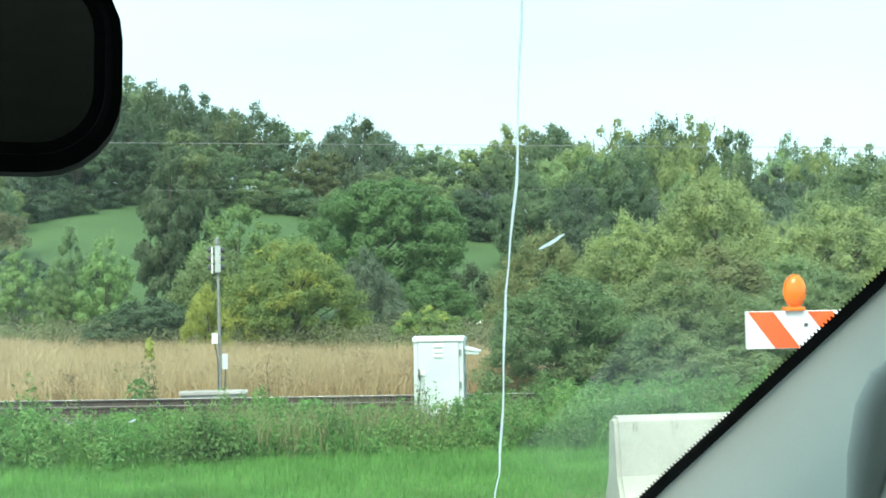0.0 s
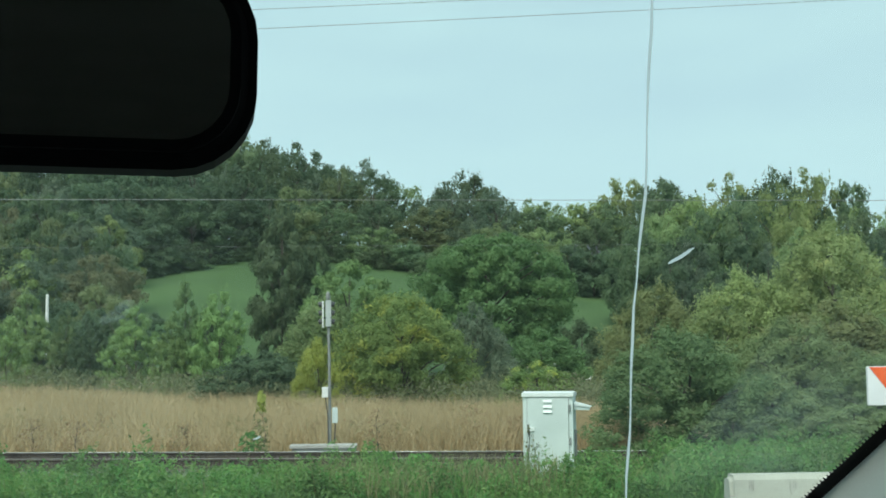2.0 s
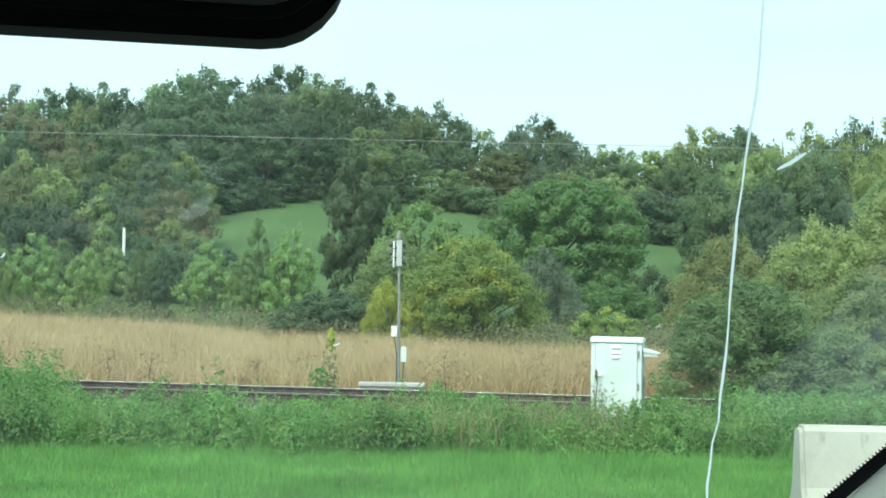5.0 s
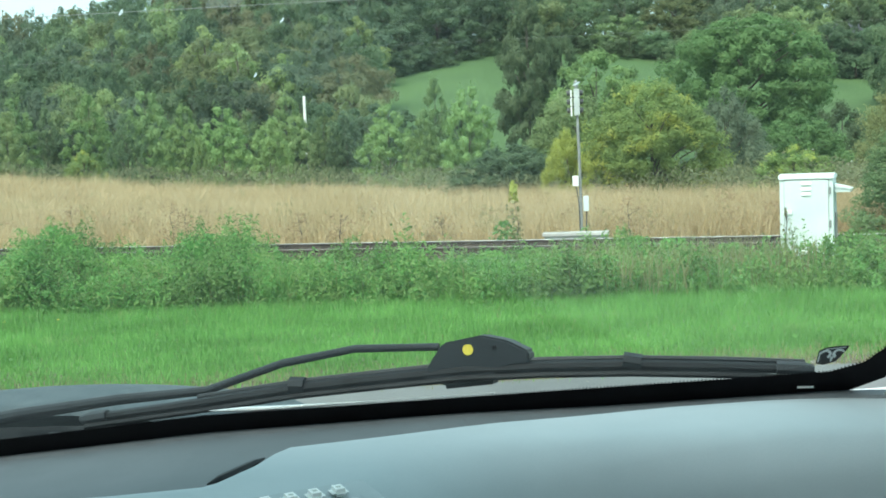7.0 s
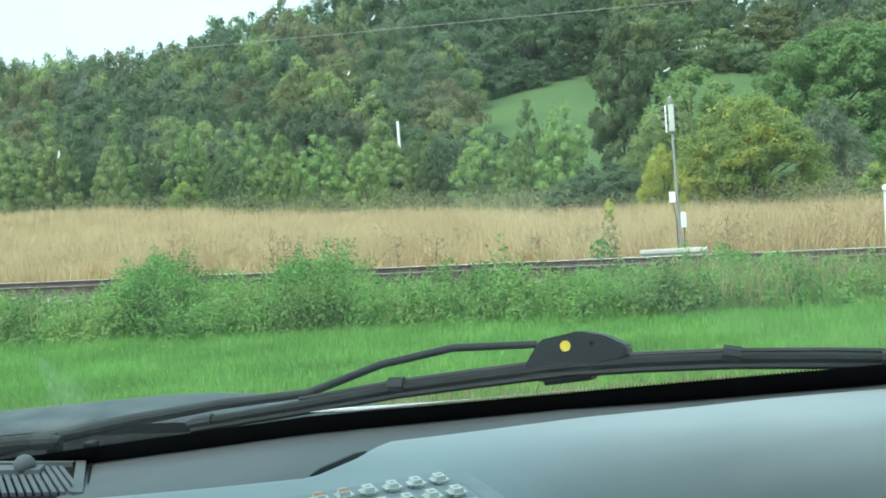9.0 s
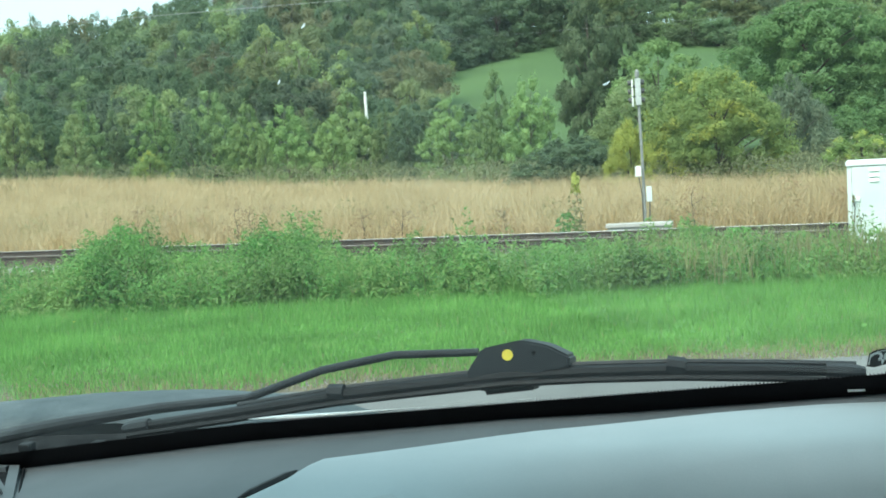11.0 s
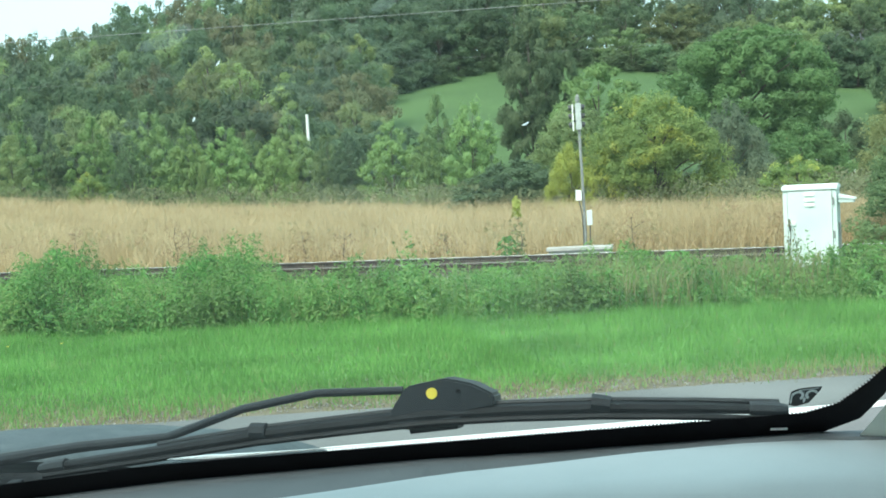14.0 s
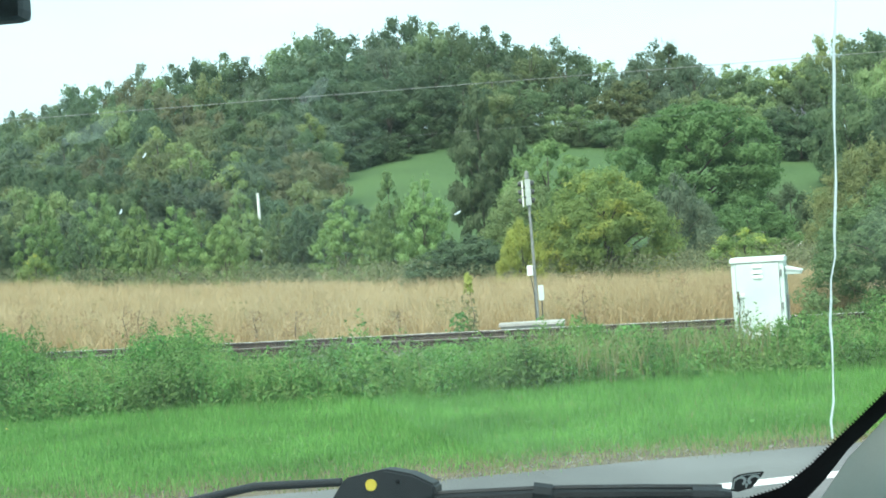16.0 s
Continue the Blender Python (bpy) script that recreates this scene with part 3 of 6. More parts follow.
    cr.vertices.foreach_set("co", v.astype(np.float32).ravel())
    cr.loops.add(f.size)
    cr.loops.foreach_set("vertex_index", f.astype(np.int32).ravel())
    cr.polygons.add(len(f))
    cr.polygons.foreach_set("loop_start", np.arange(0, f.size, 3, dtype=np.int32))
    cr.update(calc_edges=True)
    bm = bmesh.new()
    w1, w2 = g.normal(0, 0.015, 2)
    tube(bm, [(0, 0, -0.03), (w1, w2, 0.2), (w2 + skew * 0.4, w1, 0.45), (skew * 0.8, 0, 0.85)], [trunk_r * 1.3, trunk_r, trunk_r * 0.7, trunk_r * 0.2], 7)
    for c in cs[:min(16, len(cs))]:
        h = max(0.10, c[2] - 0.28)
        tube(bm, [(0, 0, h), (c[0] * 0.55, c[1] * 0.55, c[2] - 0.09), (c[0], c[1], c[2])], [trunk_r * 0.5, trunk_r * 0.32, trunk_r * 0.12], 5)
    tr = bpy.data.meshes.new("trunk")
    bm.to_mesh(tr)
    bm.free()
    tr.materials.append(M["bark"])
    PROTO[key] = (tr, cr)


def plant(key, mat, x, y, height, width, name="tree", label="", category="tree", group="", sink=0.0, turn=None):
    """One plant with trunk and crown, standing on the ground."""
    tr, cr = PROTO[key]
    if (key, mat) not in PROTO:
        c2 = cr.copy()
        c2.materials.clear()
        c2.materials.append(M[mat])
        PROTO[(key, mat)] = c2
    e = thing(name, label, category, group)
    z = float(terrain(x, y)) - sink
    e.matrix_basis = pose(x, y, z, 0, 0, rng.uniform(0, 360) if turn is None else turn)
    a, b = new("trunk", tr), new("crown", PROTO[(key, mat)])
    for o in (a, b):
        o.parent = e
        o.scale = (width, width, height)
    return e


lobed_proto("broad_a", "broad", 34, 0.15, 8200, 0.0165, 11, tall=0.72)
lobed_proto("broad_b", "broad", 46, 0.125, 8200, 0.0165, 12, skew=0.05, tall=0.72)
lobed_proto("broad_c", "broad", 28, 0.165, 8200, 0.0165, 13, skew=-0.06, tall=0.72)
lobed_proto("oval_a", "oval", 38, 0.135, 8200, 0.0165, 14, tall=0.62)
lobed_proto("oval_b", "pointed", 44, 0.115, 8200, 0.0165, 15, skew=0.04, tall=0.62)
lobed_proto("far_a", "broad", 30, 0.15, 4800, 0.021, 31, tall=0.72)
lobed_proto("far_b", "oval", 36, 0.13, 4800, 0.021, 32, core=0.8, tall=0.72)
lobed_proto("far_c", "broad", 40, 0.11, 4400, 0.020, 33, core=0.3, low=0.2, shoots=70, tall=0.72)
lobed_proto("far_d", "oval", 30, 0.12, 4200, 0.020, 34, core=0.2, low=0.22, shoots=90, tall=0.72)
lobed_proto("light_tree", "broad", 80, 0.075, 20000, 0.0115, 51, low=0.06, core=0.7, tall=0.7)
lobed_proto("spire_a", "spire", 95, 0.085, 26000, 0.0105, 52, low=0.03, tall=0.55)
lobed_proto("spire_b", "spire", 60, 0.10, 18000, 0.0125, 53, low=0.03, skew=0.05, tall=0.55)
lobed_proto("walnut_a", "umbrella", 230, 0.066, 52000, 0.0105, 54, low=0.12, core=1.3, trunk_r=0.016, shoots=60)
lobed_proto("bush_gold", "broad", 150, 0.078, 32000, 0.0115, 55, low=0.02, core=1.2, shoots=220, tall=1)
lobed_proto("low_a", "mound", 34, 0.12, 4000, 0.024, 35, low=0.03, shoots=70, tall=1.3)
lobed_proto("column_a", "spire", 40, 0.12, 6000, 0.019, 56, low=0.05, tall=0.55)
lobed_proto("shrub_a", "mound", 70, 0.10, 13000, 0.0155, 17, low=0.02, core=1.2, shoots=120, tall=1.1)
lobed_proto("shrub_b", "mound", 64, 0.10, 13000, 0.0155, 18, low=0.02, core=1.2, shoots=140, tall=1.1)
lobed_proto("shrub_big", "mound", 150, 0.078, 32000, 0.0108, 20, low=0.02, core=1.2, shoots=240, tall=1.1)
lobed_proto("shrub_wild", "mound", 120, 0.082, 32000, 0.0108, 24, low=0.02, core=1.0, shoots=420, skew=0.06, tall=1.1)
lobed_proto("sapling_a", "pointed", 84, 0.080, 11500, 0.0140, 21, low=0.03, trunk_r=0.012, shoots=90, tall=0.55)
lobed_proto("sapling_b", "pointed", 90, 0.076, 11500, 0.0140, 22, low=0.02, trunk_r=0.012, shoots=110, tall=0.55)
lobed_proto("sapling_c", "spire", 84, 0.080, 11500, 0.0140, 23, low=0.02, trunk_r=0.012, shoots=110, tall=0.55)

WOODS = "trees of the wooded hill"
SKY_S = (-0.9, -0.58, -0.48, -0.46, -0.42, -0.385, -0.35, -0.295, -0.227, -0.195, -0.18, -0.152, -0.124, -0.112, -0.093, -0.064, -0.032, -0.008)
SKY_E = (0.128, 0.138, 0.139, 0.131, 0.139, 0.148, 0.156, 0.168, 0.170, 0.160, 0.178, 0.185, 0.170, 0.180, 0.191, 0.183, 0.177, 0.164)
SKY_S += (0.04, 0.073, 0.097, 0.121, 0.15, 0.194, 0.223, 0.243, 0.28, 0.333, 0.365, 0.401, 0.43, 0.459, 0.512, 0.567, 0.605, 0.9)
SKY_E += (0.161, 0.147, 0.144, 0.150, 0.139, 0.135, 0.128, 0.140, 0.146, 0.150, 0.154, 0.162, 0.146, 0.140, 0.138, 0.133, 0.122, 0.10)


MEADOW_S = (-0.30, -0.166, -0.108, -0.056, 0.036, 0.076, 0.205, 0.26)
MEADOW_Y = (118, 147, 158, 171, 170, 164, 153, 150)
TREE_LABEL = {"oak": "broad green oak on the wooded hillside", "dark": "dark green broadleaf tree on the wooded hillside",
              "autumn": "tree turning yellow brown on the wooded hillside", "olive": "pale olive green tree on the wooded hillside",
              "amber_leaf": "tree with golden green leaves on the wooded hillside", "grey": "dull grey-green tree on the wooded hillside",
              "brown": "brownish tree shedding its leaves on the wooded hillside"}
NEAR_KEYS, FAR_KEYS = ("broad_a", "broad_b", "broad_c", "oval_a", "oval_b"), ("far_a", "far_b", "far_c", "far_d")


def hill_tree(g, s1, y, elev, width, mat):
    """A tree on the hill whose top reaches a given slope above the eye."""
    x = s1 * y
    h = max(4.5, 1.84 + elev * y - float(terrain(x, y)))
    key = g.choice(NEAR_KEYS) if y < 166 else g.choice(FAR_KEYS)
    plant(key, mat, x, y, h, min(width, h * 1.25), "tree", TREE_LABEL[mat], "tree", WOODS, 0.4)


def woods():
    """The hill's trees, row behind row, up to the ridge."""
    g = np.random.default_rng(5)
    # lower slope up to the ridge
    for depth, part_up in ((92, 0.0), (102, 0.12), (112, 0.24), (124, 0.37), (137, 0.50), (151, 0.62), (167, 0.74), (186, 0.86), (207, 0.95), (228, 1.0)):
        step = 0.036 - 0.00004 * depth
        s = -0.63 + g.uniform(0, step)
        while s < -0.17:
            s1, y = s + g.uniform(-0.35, 0.35) * step, depth + g.uniform(-5, 5)
            sky = float(np.interp(s1, SKY_S, SKY_E))
            e = 0.066 + (sky - 0.066) * part_up + g.uniform(-0.010, 0.004)
            mat = g.choice(("oak", "oak", "grey", "grey", "dark", "dark", "dark", "olive", "brown", "autumn"))
            if s1 > -0.30 and depth < 140:
                mat = g.choice(("autumn", "brown", "grey", "oak", "dark", "brown"))
            hill_tree(g, s1, y, e, y * g.uniform(0.042, 0.066), mat)
            s += step
    # above the meadow: tall dark trees, then lighter ones towards the house
    for back, share, step in ((5, 0.52, 0.030), (16, 0.74, 0.036), (34, 0.92, 0.032), (56, 1.0, 0.026)):
        s = -0.172
        while s < 0.26:
            s1 = s + g.uniform(-0.3, 0.3) * step
            y = float(np.interp(s1, MEADOW_S, MEADOW_Y)) + back + g.uniform(-3, 3)
            sky = float(np.interp(s1, SKY_S, SKY_E))
            base = (float(terrain(s1 * y, y)) - 1.84) / y
            tall = share if s1 < 0.0 else share - 0.12 if share < 0.9 else share
            e = base + (sky - base) * tall + g.uniform(-0.012, 0.003)
            mat = g.choice(("dark", "dark", "dark", "oak", "grey")) if s1 < -0.03 else g.choice(("oak", "grey", "grey", "dark", "olive", "grey", "autumn"))
            if s1 > 0.17:
                mat = g.choice(("oak", "amber_leaf", "autumn", "olive"))
            if not (abs(s1 - 0.232) < 0.026 and back < 50):
                hill_tree(g, s1, y, e, y * (g.uniform(0.055, 0.075) if s1 < -0.03 else g.uniform(0.040, 0.060)), mat)
            s += step
    # beyond the house
    for depth, part_up in ((98, 0.0), (112, 0.25), (130, 0.45), (152, 0.65), (180, 0.85), (226, 1.0)):
        step = 0.042
        s = 0.262 + g.uniform(0, step)
        while s < 0.64:
            s1, y = s + g.uniform(-0.35, 0.35) * step, depth + g.uniform(-6, 6)
            sky = float(np.interp(s1, SKY_S, SKY_E))
            e = 0.07 + (sky - 0.07) * part_up + g.uniform(-0.010, 0.003)
            hill_tree(g, s1, y, e, y * g.uniform(0.048, 0.07), g.choice(("oak", "dark", "grey", "amber_leaf", "oak", "olive")))
            s += step
    s = -0.15
    while s < 0.205:
        y = float(np.interp(s, MEADOW_S, MEADOW_Y)) + g.uniform(0, 3)
        plant("low_a", g.choice(("dark", "oak", "dark")), s * y, y, g.uniform(2.6, 4.6), g.uniform(5, 8), "shrub", "dark undergrowth at the top edge of the meadow", "shrub", WOODS, 0.2)
        s += 0.020


woods()

# trees that stand out, on and below the meadow
plant("spire_a", "conifer", -3.05, 95, 12.6, 6.3, "tree", "tall narrow dark green tree at the meadow edge", "tree", "", 0.2, 20)
plant("spire_b", "conifer", -0.45, 97, 10.1, 4.2, "tree", "dark green tree beside the tall narrow one", "tree", "", 0.2, 130)
plant("light_tree", "fresh", 1.95, 86, 8.5, 8.0, "tree", "light green spreading tree below the meadow", "tree", "", 0.2)
plant("light_tree", "fresh", -0.7, 84, 4.8, 3.8, "tree", "light green young tree below the meadow", "tree", "", 0.2)
plant("walnut_a", "walnut", 11.7, 84, 10.0, 11.0, "tree", "large round-headed green walnut tree", "tree", "", 0.2, 40)
plant("shrub_a", "oak", 42.9, 182, 3.6, 7.0, "shrub", "green shrub before the house", "shrub", "", 0.3)
plant("shrub_a", "dark", 38.6, 152, 4.2, 9.0, "shrub", "dark green shrub below the house", "shrub", "", 0.2)
plant("shrub_a", "oak", 46.6, 190, 3.2, 4.0, "shrub", "green shrub against the house wall", "shrub", "", 0.3)
plant("far_a", "oak", 43.0, 187, 8.5, 7.0, "tree", "green tree before the house", "tree", "", 0.3)
plant("far_c", "autumn", 46.6, 185, 5.2, 5.0, "tree", "small yellowing tree before the house", "tree", "", 0.3)
plant("shrub_b", "dark", 35.6, 132, 6.0, 8.0, "shrub", "dark green shrub beside the walnut tree", "shrub", "", 0.2)

plant("shrub_a", "oak", 16.3, 76, 4.2, 4.0, "shrub", "green bush at the meadow's foot", "shrub", "", 0.2)
for s, y, h in ((0.206, 152, 6.5), (0.226, 151, 6.0), (0.246, 153, 6.5)):
    plant("far_a", "dark", s * y, y, h, 7.5, "tree", "dark green tree below the house", "tree", WOODS, 0.3)

CREST = (
    ("far_b", "dark", 62.9, 219, 18.0, 15.0), ("column_a", "dark", 82.2, 222, 20.0, 12.0), ("column_a", "dark", 86.6, 222, 18.4, 10.0), ("column_a", "conifer", 26.8, 213, 14.6, 10.5),
    ("far_a", "amber_leaf", 55.3, 221, 17.0, 11.0), ("far_a", "dark", -19.9, 220, 20.6, 13.0), ("far_c", "oak", -33.1, 220, 20.0, 17.0), ("far_c", "dark", -4.4, 216, 18.0, 13.0))
CREST += (("far_a", "amber_leaf", 46.2, 209, 11.5, 13.0), ("far_b", "autumn", 50.4, 211, 12.0, 12.0), ("far_b", "oak", 48.5, 206, 8.0, 12.0), ("far_a", "oak", 44.5, 205, 7.0, 9.0))
for key, mat, x, y, h, w in CREST:
    tone = {"dark": "dark green", "conifer": "dark narrow", "amber_leaf": "yellow-green", "oak": "broad green", "autumn": "yellowing"}[mat]
    plant(key, mat, x, y, h, w, "tree", tone + " tree standing out on the ridge line", "tree", WOODS, 0.3)

for s, y, h in ((-0.235, 104, 8.5), (-0.212, 109, 7.5), (-0.272, 111, 9.5), (-0.30, 128, 11.0), (-0.17, 142, 9.0)):
    plant("oval_b", "amber_leaf", s * y, y, h, h * 0.8, "tree", "tree turning golden on the lower hillside", "tree", WOODS, 0.3)

EDGE = "saplings and shrubs along the field"
EDGE_ROWS = (
    ("sapling_b", "young", -0.470, 80, 4.9, 5.2), ("sapling_a", "fresh", -0.405, 82, 5.1, 5.0), ("sapling_c", "young", -0.354, 77, 5.2, 5.4), ("sapling_b", "fresh", -0.322, 74, 4.2, 4.0),
    ("sapling_c", "fresh", -0.289, 71, 3.8, 4.8), ("shrub_a", "fresh", -0.309, 68, 2.0, 1.8), ("sapling_b", "young", -0.234, 70, 4.3, 4.8), ("sapling_c", "fresh", -0.250, 66, 2.9, 3.3))
# filler trees are coloured dark for the shade between the saplings
EDGE_MORE = (
    ("sapling_b", "silver", -0.204, 66, 3.0, 3.2), ("sapling_c", "dark", -0.185, 65, 2.8, 3.0), ("sapling_b", "fresh", -0.149, 63, 3.4, 4.6), ("sapling_a", "young", -0.110, 66, 4.6, 3.6),
    ("sapling_c", "fresh", -0.083, 60, 4.0, 4.2), ("sapling_b", "oak", -0.373, 72, 3.6, 3.4), ("sapling_c", "silver", -0.269, 74, 3.6, 4.0), ("sapling_a", "oak", -0.443, 84, 4.2, 3.6),
    ("sapling_a", "dark", -0.135, 72, 3.0, 6.0), ("broad_b", "dark", -0.165, 78, 3.6, 6.5), ("broad_a", "dark", -0.20, 80, 3.8, 6.5), ("broad_c", "dark", -0.09, 80, 3.6, 6.0), ("shrub_b", "gold", -0.412, 68, 1.2, 3.4), ("sapling_c", "dark", -0.2185, 72, 2.6, 3.0),
    ("sapling_b", "young", -0.535, 78, 5.6, 5.4), ("sapling_a", "olive", -0.580, 76, 4.6, 5.6), ("sapling_c", "oak", -0.507, 82, 4.8, 5.0), ("sapling_a", "olive", -0.478, 74, 3.6, 4.2), ("broad_a", "dark", -0.49, 86, 3.4, 7.0), ("broad_b", "dark", -0.56, 84, 3.6, 8.0), ("broad_c", "dark", -0.42, 86, 3.2, 7.0), ("broad_a", "dark", -0.34, 82, 3.2, 7.0), ("broad_b", "dark", -0.27, 80, 3.0, 7.0), ("shrub_a", "young", -0.078, 62, 1.0, 3.4), ("sapling_b", "fresh", -0.12, 60, 2.6, 3.0))
for key, mat, s, y, h, w in EDGE_ROWS + EDGE_MORE:
    tone = {"young": "mid green", "olive": "olive green", "gold": "yellowing green", "silver": "silvery green", "fresh": "light green", "oak": "mid green", "dark": "dark blue-green"}[mat]
    plant(key, mat, s * y, y, h + 1.1, w * 0.70, "shrub" if "shrub" in key else "sapling", tone + " bushy young tree at the field's far edge", "shrub", EDGE, 0.1)
for k in range(16):
    s = -0.95 + 0.028 * k
    y = 92 - 10 * (k / 16)
    plant(("sapling_a", "sapling_c", "sapling_b")[k % 3], ("young", "young", "fresh")[k % 3], s * y - 4, y, rng.uniform(4, 6), rng.uniform(5, 6.5), "sapling",
          "green bushy young tree at the field's far edge", "shrub", EDGE, 0.1)

# bushes beyond the track
NEAR_BUSHES = (
    ("bush_gold", "gold", 2.75, 42.0, 4.2, 4.9, "wide bush of green and golden leaves beyond the track"),
    ("shrub_a", "yellow", -0.15, 40.8, 2.7, 1.9, "narrow bush with bright yellow leaves"),
    ("shrub_a", "dark", -2.2, 46, 2.3, 5.0, "low dark green bush behind the dry field"),
    ("shrub_b", "grey", 6.2, 50, 4.2, 2.8, "grey-green bush behind the golden bush"),
    ("shrub_a", "olive", 0.2, 62, 5.0, 5.5, "green bush behind the signal post"),
    ("shrub_b", "gold", 6.7, 38, 1.9, 2.8, "low yellow-green bush behind the cabinet"),
    ("shrub_b", "walnut", 11.8, 62, 2.5, 4.2, "low green bush before the parked car"),
    ("shrub_b", "walnut", 10.8, 60, 3.3, 5.0, "green bush under the walnut tree"),
    ("shrub_a", "grey", 7.6, 58, 3.7, 3.8, "green bush under the walnut tree"))
RIGHT_BUSHES = (
    ("shrub_wild", "russet", 12.0, 44, 4.6, 4.6, "wide bush of brown and green leaves"),
    ("shrub_wild", "straw", 16.6, 46, 5.3, 5.2, "bush with yellow-green top leaves"),
    ("shrub_wild", "straw", 20.2, 46, 7.0, 6.4, "tall pale yellow-green bush"),
    ("shrub_big", "straw", 22.4, 41, 5.4, 6.4, "wide pale yellow-green bush"),
    ("shrub_big", "silver", 33.6, 58, 8.8, 9.5, "tall bluish green bush"),
    ("shrub_wild", "silver", 7.7, 25.2, 2.7, 3.9, "dense dark green bush with silvery leaves near the track"),
    ("shrub_big", "olive", 10.9, 27.5, 2.9, 3.7, "green bush beside the dense dark one"),
    ("shrub_b", "olive", 9.3, 24.6, 1.7, 2.6, "low green bush beyond the rails"),
    ("shrub_wild", "silver", 12.2, 25.6, 2.0, 3.4, "low green bush with silvery leaves"),
    ("shrub_b", "russet", 15.2, 26.5, 1.8, 3.6, "low brownish bush beyond the rails"),
    ("shrub_a", "silver", 8.1, 23.7, 1.2, 2.7, "low dark green bush before the dense one"),
    ("shrub_b", "olive", 10.4, 23.2, 1.1, 2.6, "low green bush beyond the rails"),
    ("shrub_b", "russet", 14.0, 32.5, 3.5, 4.8, "bush with reddish brown leaves"))
MORE_BUSHES = (
    ("shrub_big", "olive", 16.2, 33, 3.2, 5.0, "green bush at the scrub's edge"),
    ("shrub_big", "olive", 24.5, 42, 5.0, 6.5, "wide olive green bush"),
    ("shrub_b", "russet", 21.5, 34, 3.2, 4.6, "bush with reddish brown leaves"),
    ("shrub_a", "amber_leaf", 13.4, 40, 3.6, 4.2, "bush with yellow-green top leaves"),
    ("shrub_big", "silver", 14.2, 27, 2.7, 4.2, "dense green bush with silvery leaves"),
    ("shrub_big", "olive", 31.0, 44, 5.4, 7.0, "wide olive green bush"))
for key, mat, x, y, h, w, label in NEAR_BUSHES + RIGHT_BUSHES + MORE_BUSHES:
    plant(key, mat, x, y, h, w, "shrub", label, "shrub", "bushes beyond the track", 0.05)


# ---- grass and weeds ----
def blades(x, y, h, w, rng, lean=0.25, base=None, simple=False):
    """One blade at each place, bent unless simple."""
    n = len(x)
    z = terrain(x, y) if base is None else base
    a = rng.uniform(0, 6.283, n)
    b = rng.uniform(0, 6.283, n)
    l = np.abs(rng.normal(0, lean, n)) * h
    dx, dy = np.cos(a) * w / 2, np.sin(a) * w / 2
    tip = np.stack([x + np.cos(b) * l, y + np.sin(b) * l, z + h], 1)
    mid = np.stack([x + np.cos(b) * l * 0.35, y + np.sin(b) * l * 0.35, z + h * 0.6], 1)
    off = np.stack([dx, dy, np.zeros(n)], 1)
    foot = np.stack([x, y, z - 0.01], 1)
    if simple:
        v = np.stack([foot - off, foot + off, tip], 1).reshape(-1, 3)
        return v, np.arange(3 * n).reshape(n, 3)
    v = np.stack([foot - off, foot + off, mid + off * 0.8, mid - off * 0.8, tip], 1).reshape(-1, 3)
    k = np.arange(n)[:, None] * 5
    f = np.concatenate([k + np.array([0, 1, 2]), k + np.array([0, 2, 3]), k + np.array([3, 2, 4])])
    return v, f


def patch(n, y0, y1, g, grow=0.66, power=1.0):
    """Places within the seen wedge of ground, thinner with distance."""
    u = g.uniform(0, 1, n)
    y = y0 * (y1 / y0) ** u if power else g.uniform(y0, y1, n)
    x = g.uniform(-1, 1, n) * grow * y
    return x, y


def vnoise(x, y, s, seed=0.0):
    return (np.sin(x * s + seed) * np.sin(y * s * 1.3 + 1.7 * seed) + np.sin(x * s * 2.3 + y * s * 0.7 + seed) * 0.6 + np.sin(y * s * 3.1 - x * s * 1.1 + 2 * seed) * 0.4) / 2


g = np.random.default_rng(31)
x, y = patch(205000, 8.4, 15.9, g)
lawn_edge = 9.58 + 0.17 * np.clip(x, -14, 14) + 0.22 * vnoise(x, y, 1.7)
thin = np.clip((y - lawn_edge + 0.22) / 0.9, 0, 1) > g.uniform(0, 1, len(x)) * 0.95
x, y = x[thin], y[thin]
h = (0.050 + 0.045 * np.clip(y - 10, 0, 4) / 4) * g.uniform(0.5, 1.5, len(x)) * (1 + 0.35 * vnoise(x, y, 1.1, 2))
thatch = g.uniform(0, 1, len(x)) < 0.80 * np.clip(1 - (y - lawn_edge[thin]) / (1.1 + 0.5 * vnoise(x, y, 0.9, 6)), 0, 1) + 0.03
for sel, mt, nm, lb in ((~thatch, "lawn", "lawn_grass", "mown bright green verge grass"), (thatch, "green_tuft", "dry_thatch", "dry yellowish thatch at the verge's edge")):
    v, f = blades(x[sel], y[sel], h[sel] * (1.0 if mt == "lawn" else 0.75), 0.009 + 0.006 * g.uniform(0, 1, int(sel.sum())), g, 0.5, None, True)
    tagged(fast(nm, v, f, M[mt]), lb, "grass", kind="stuff")

x, y = patch(140, 10.6, 13.5, g)
v, f = leaf_quads(np.stack([x, y, terrain(x, y) + 0.07], 1), np.tile((0, 0, 1.0), (len(x), 1)), 0.035, g, 0.3)
tagged(fast("clover", v, f, M["weed"]), "small clover leaves among the verge grass", "weeds", kind="stuff")

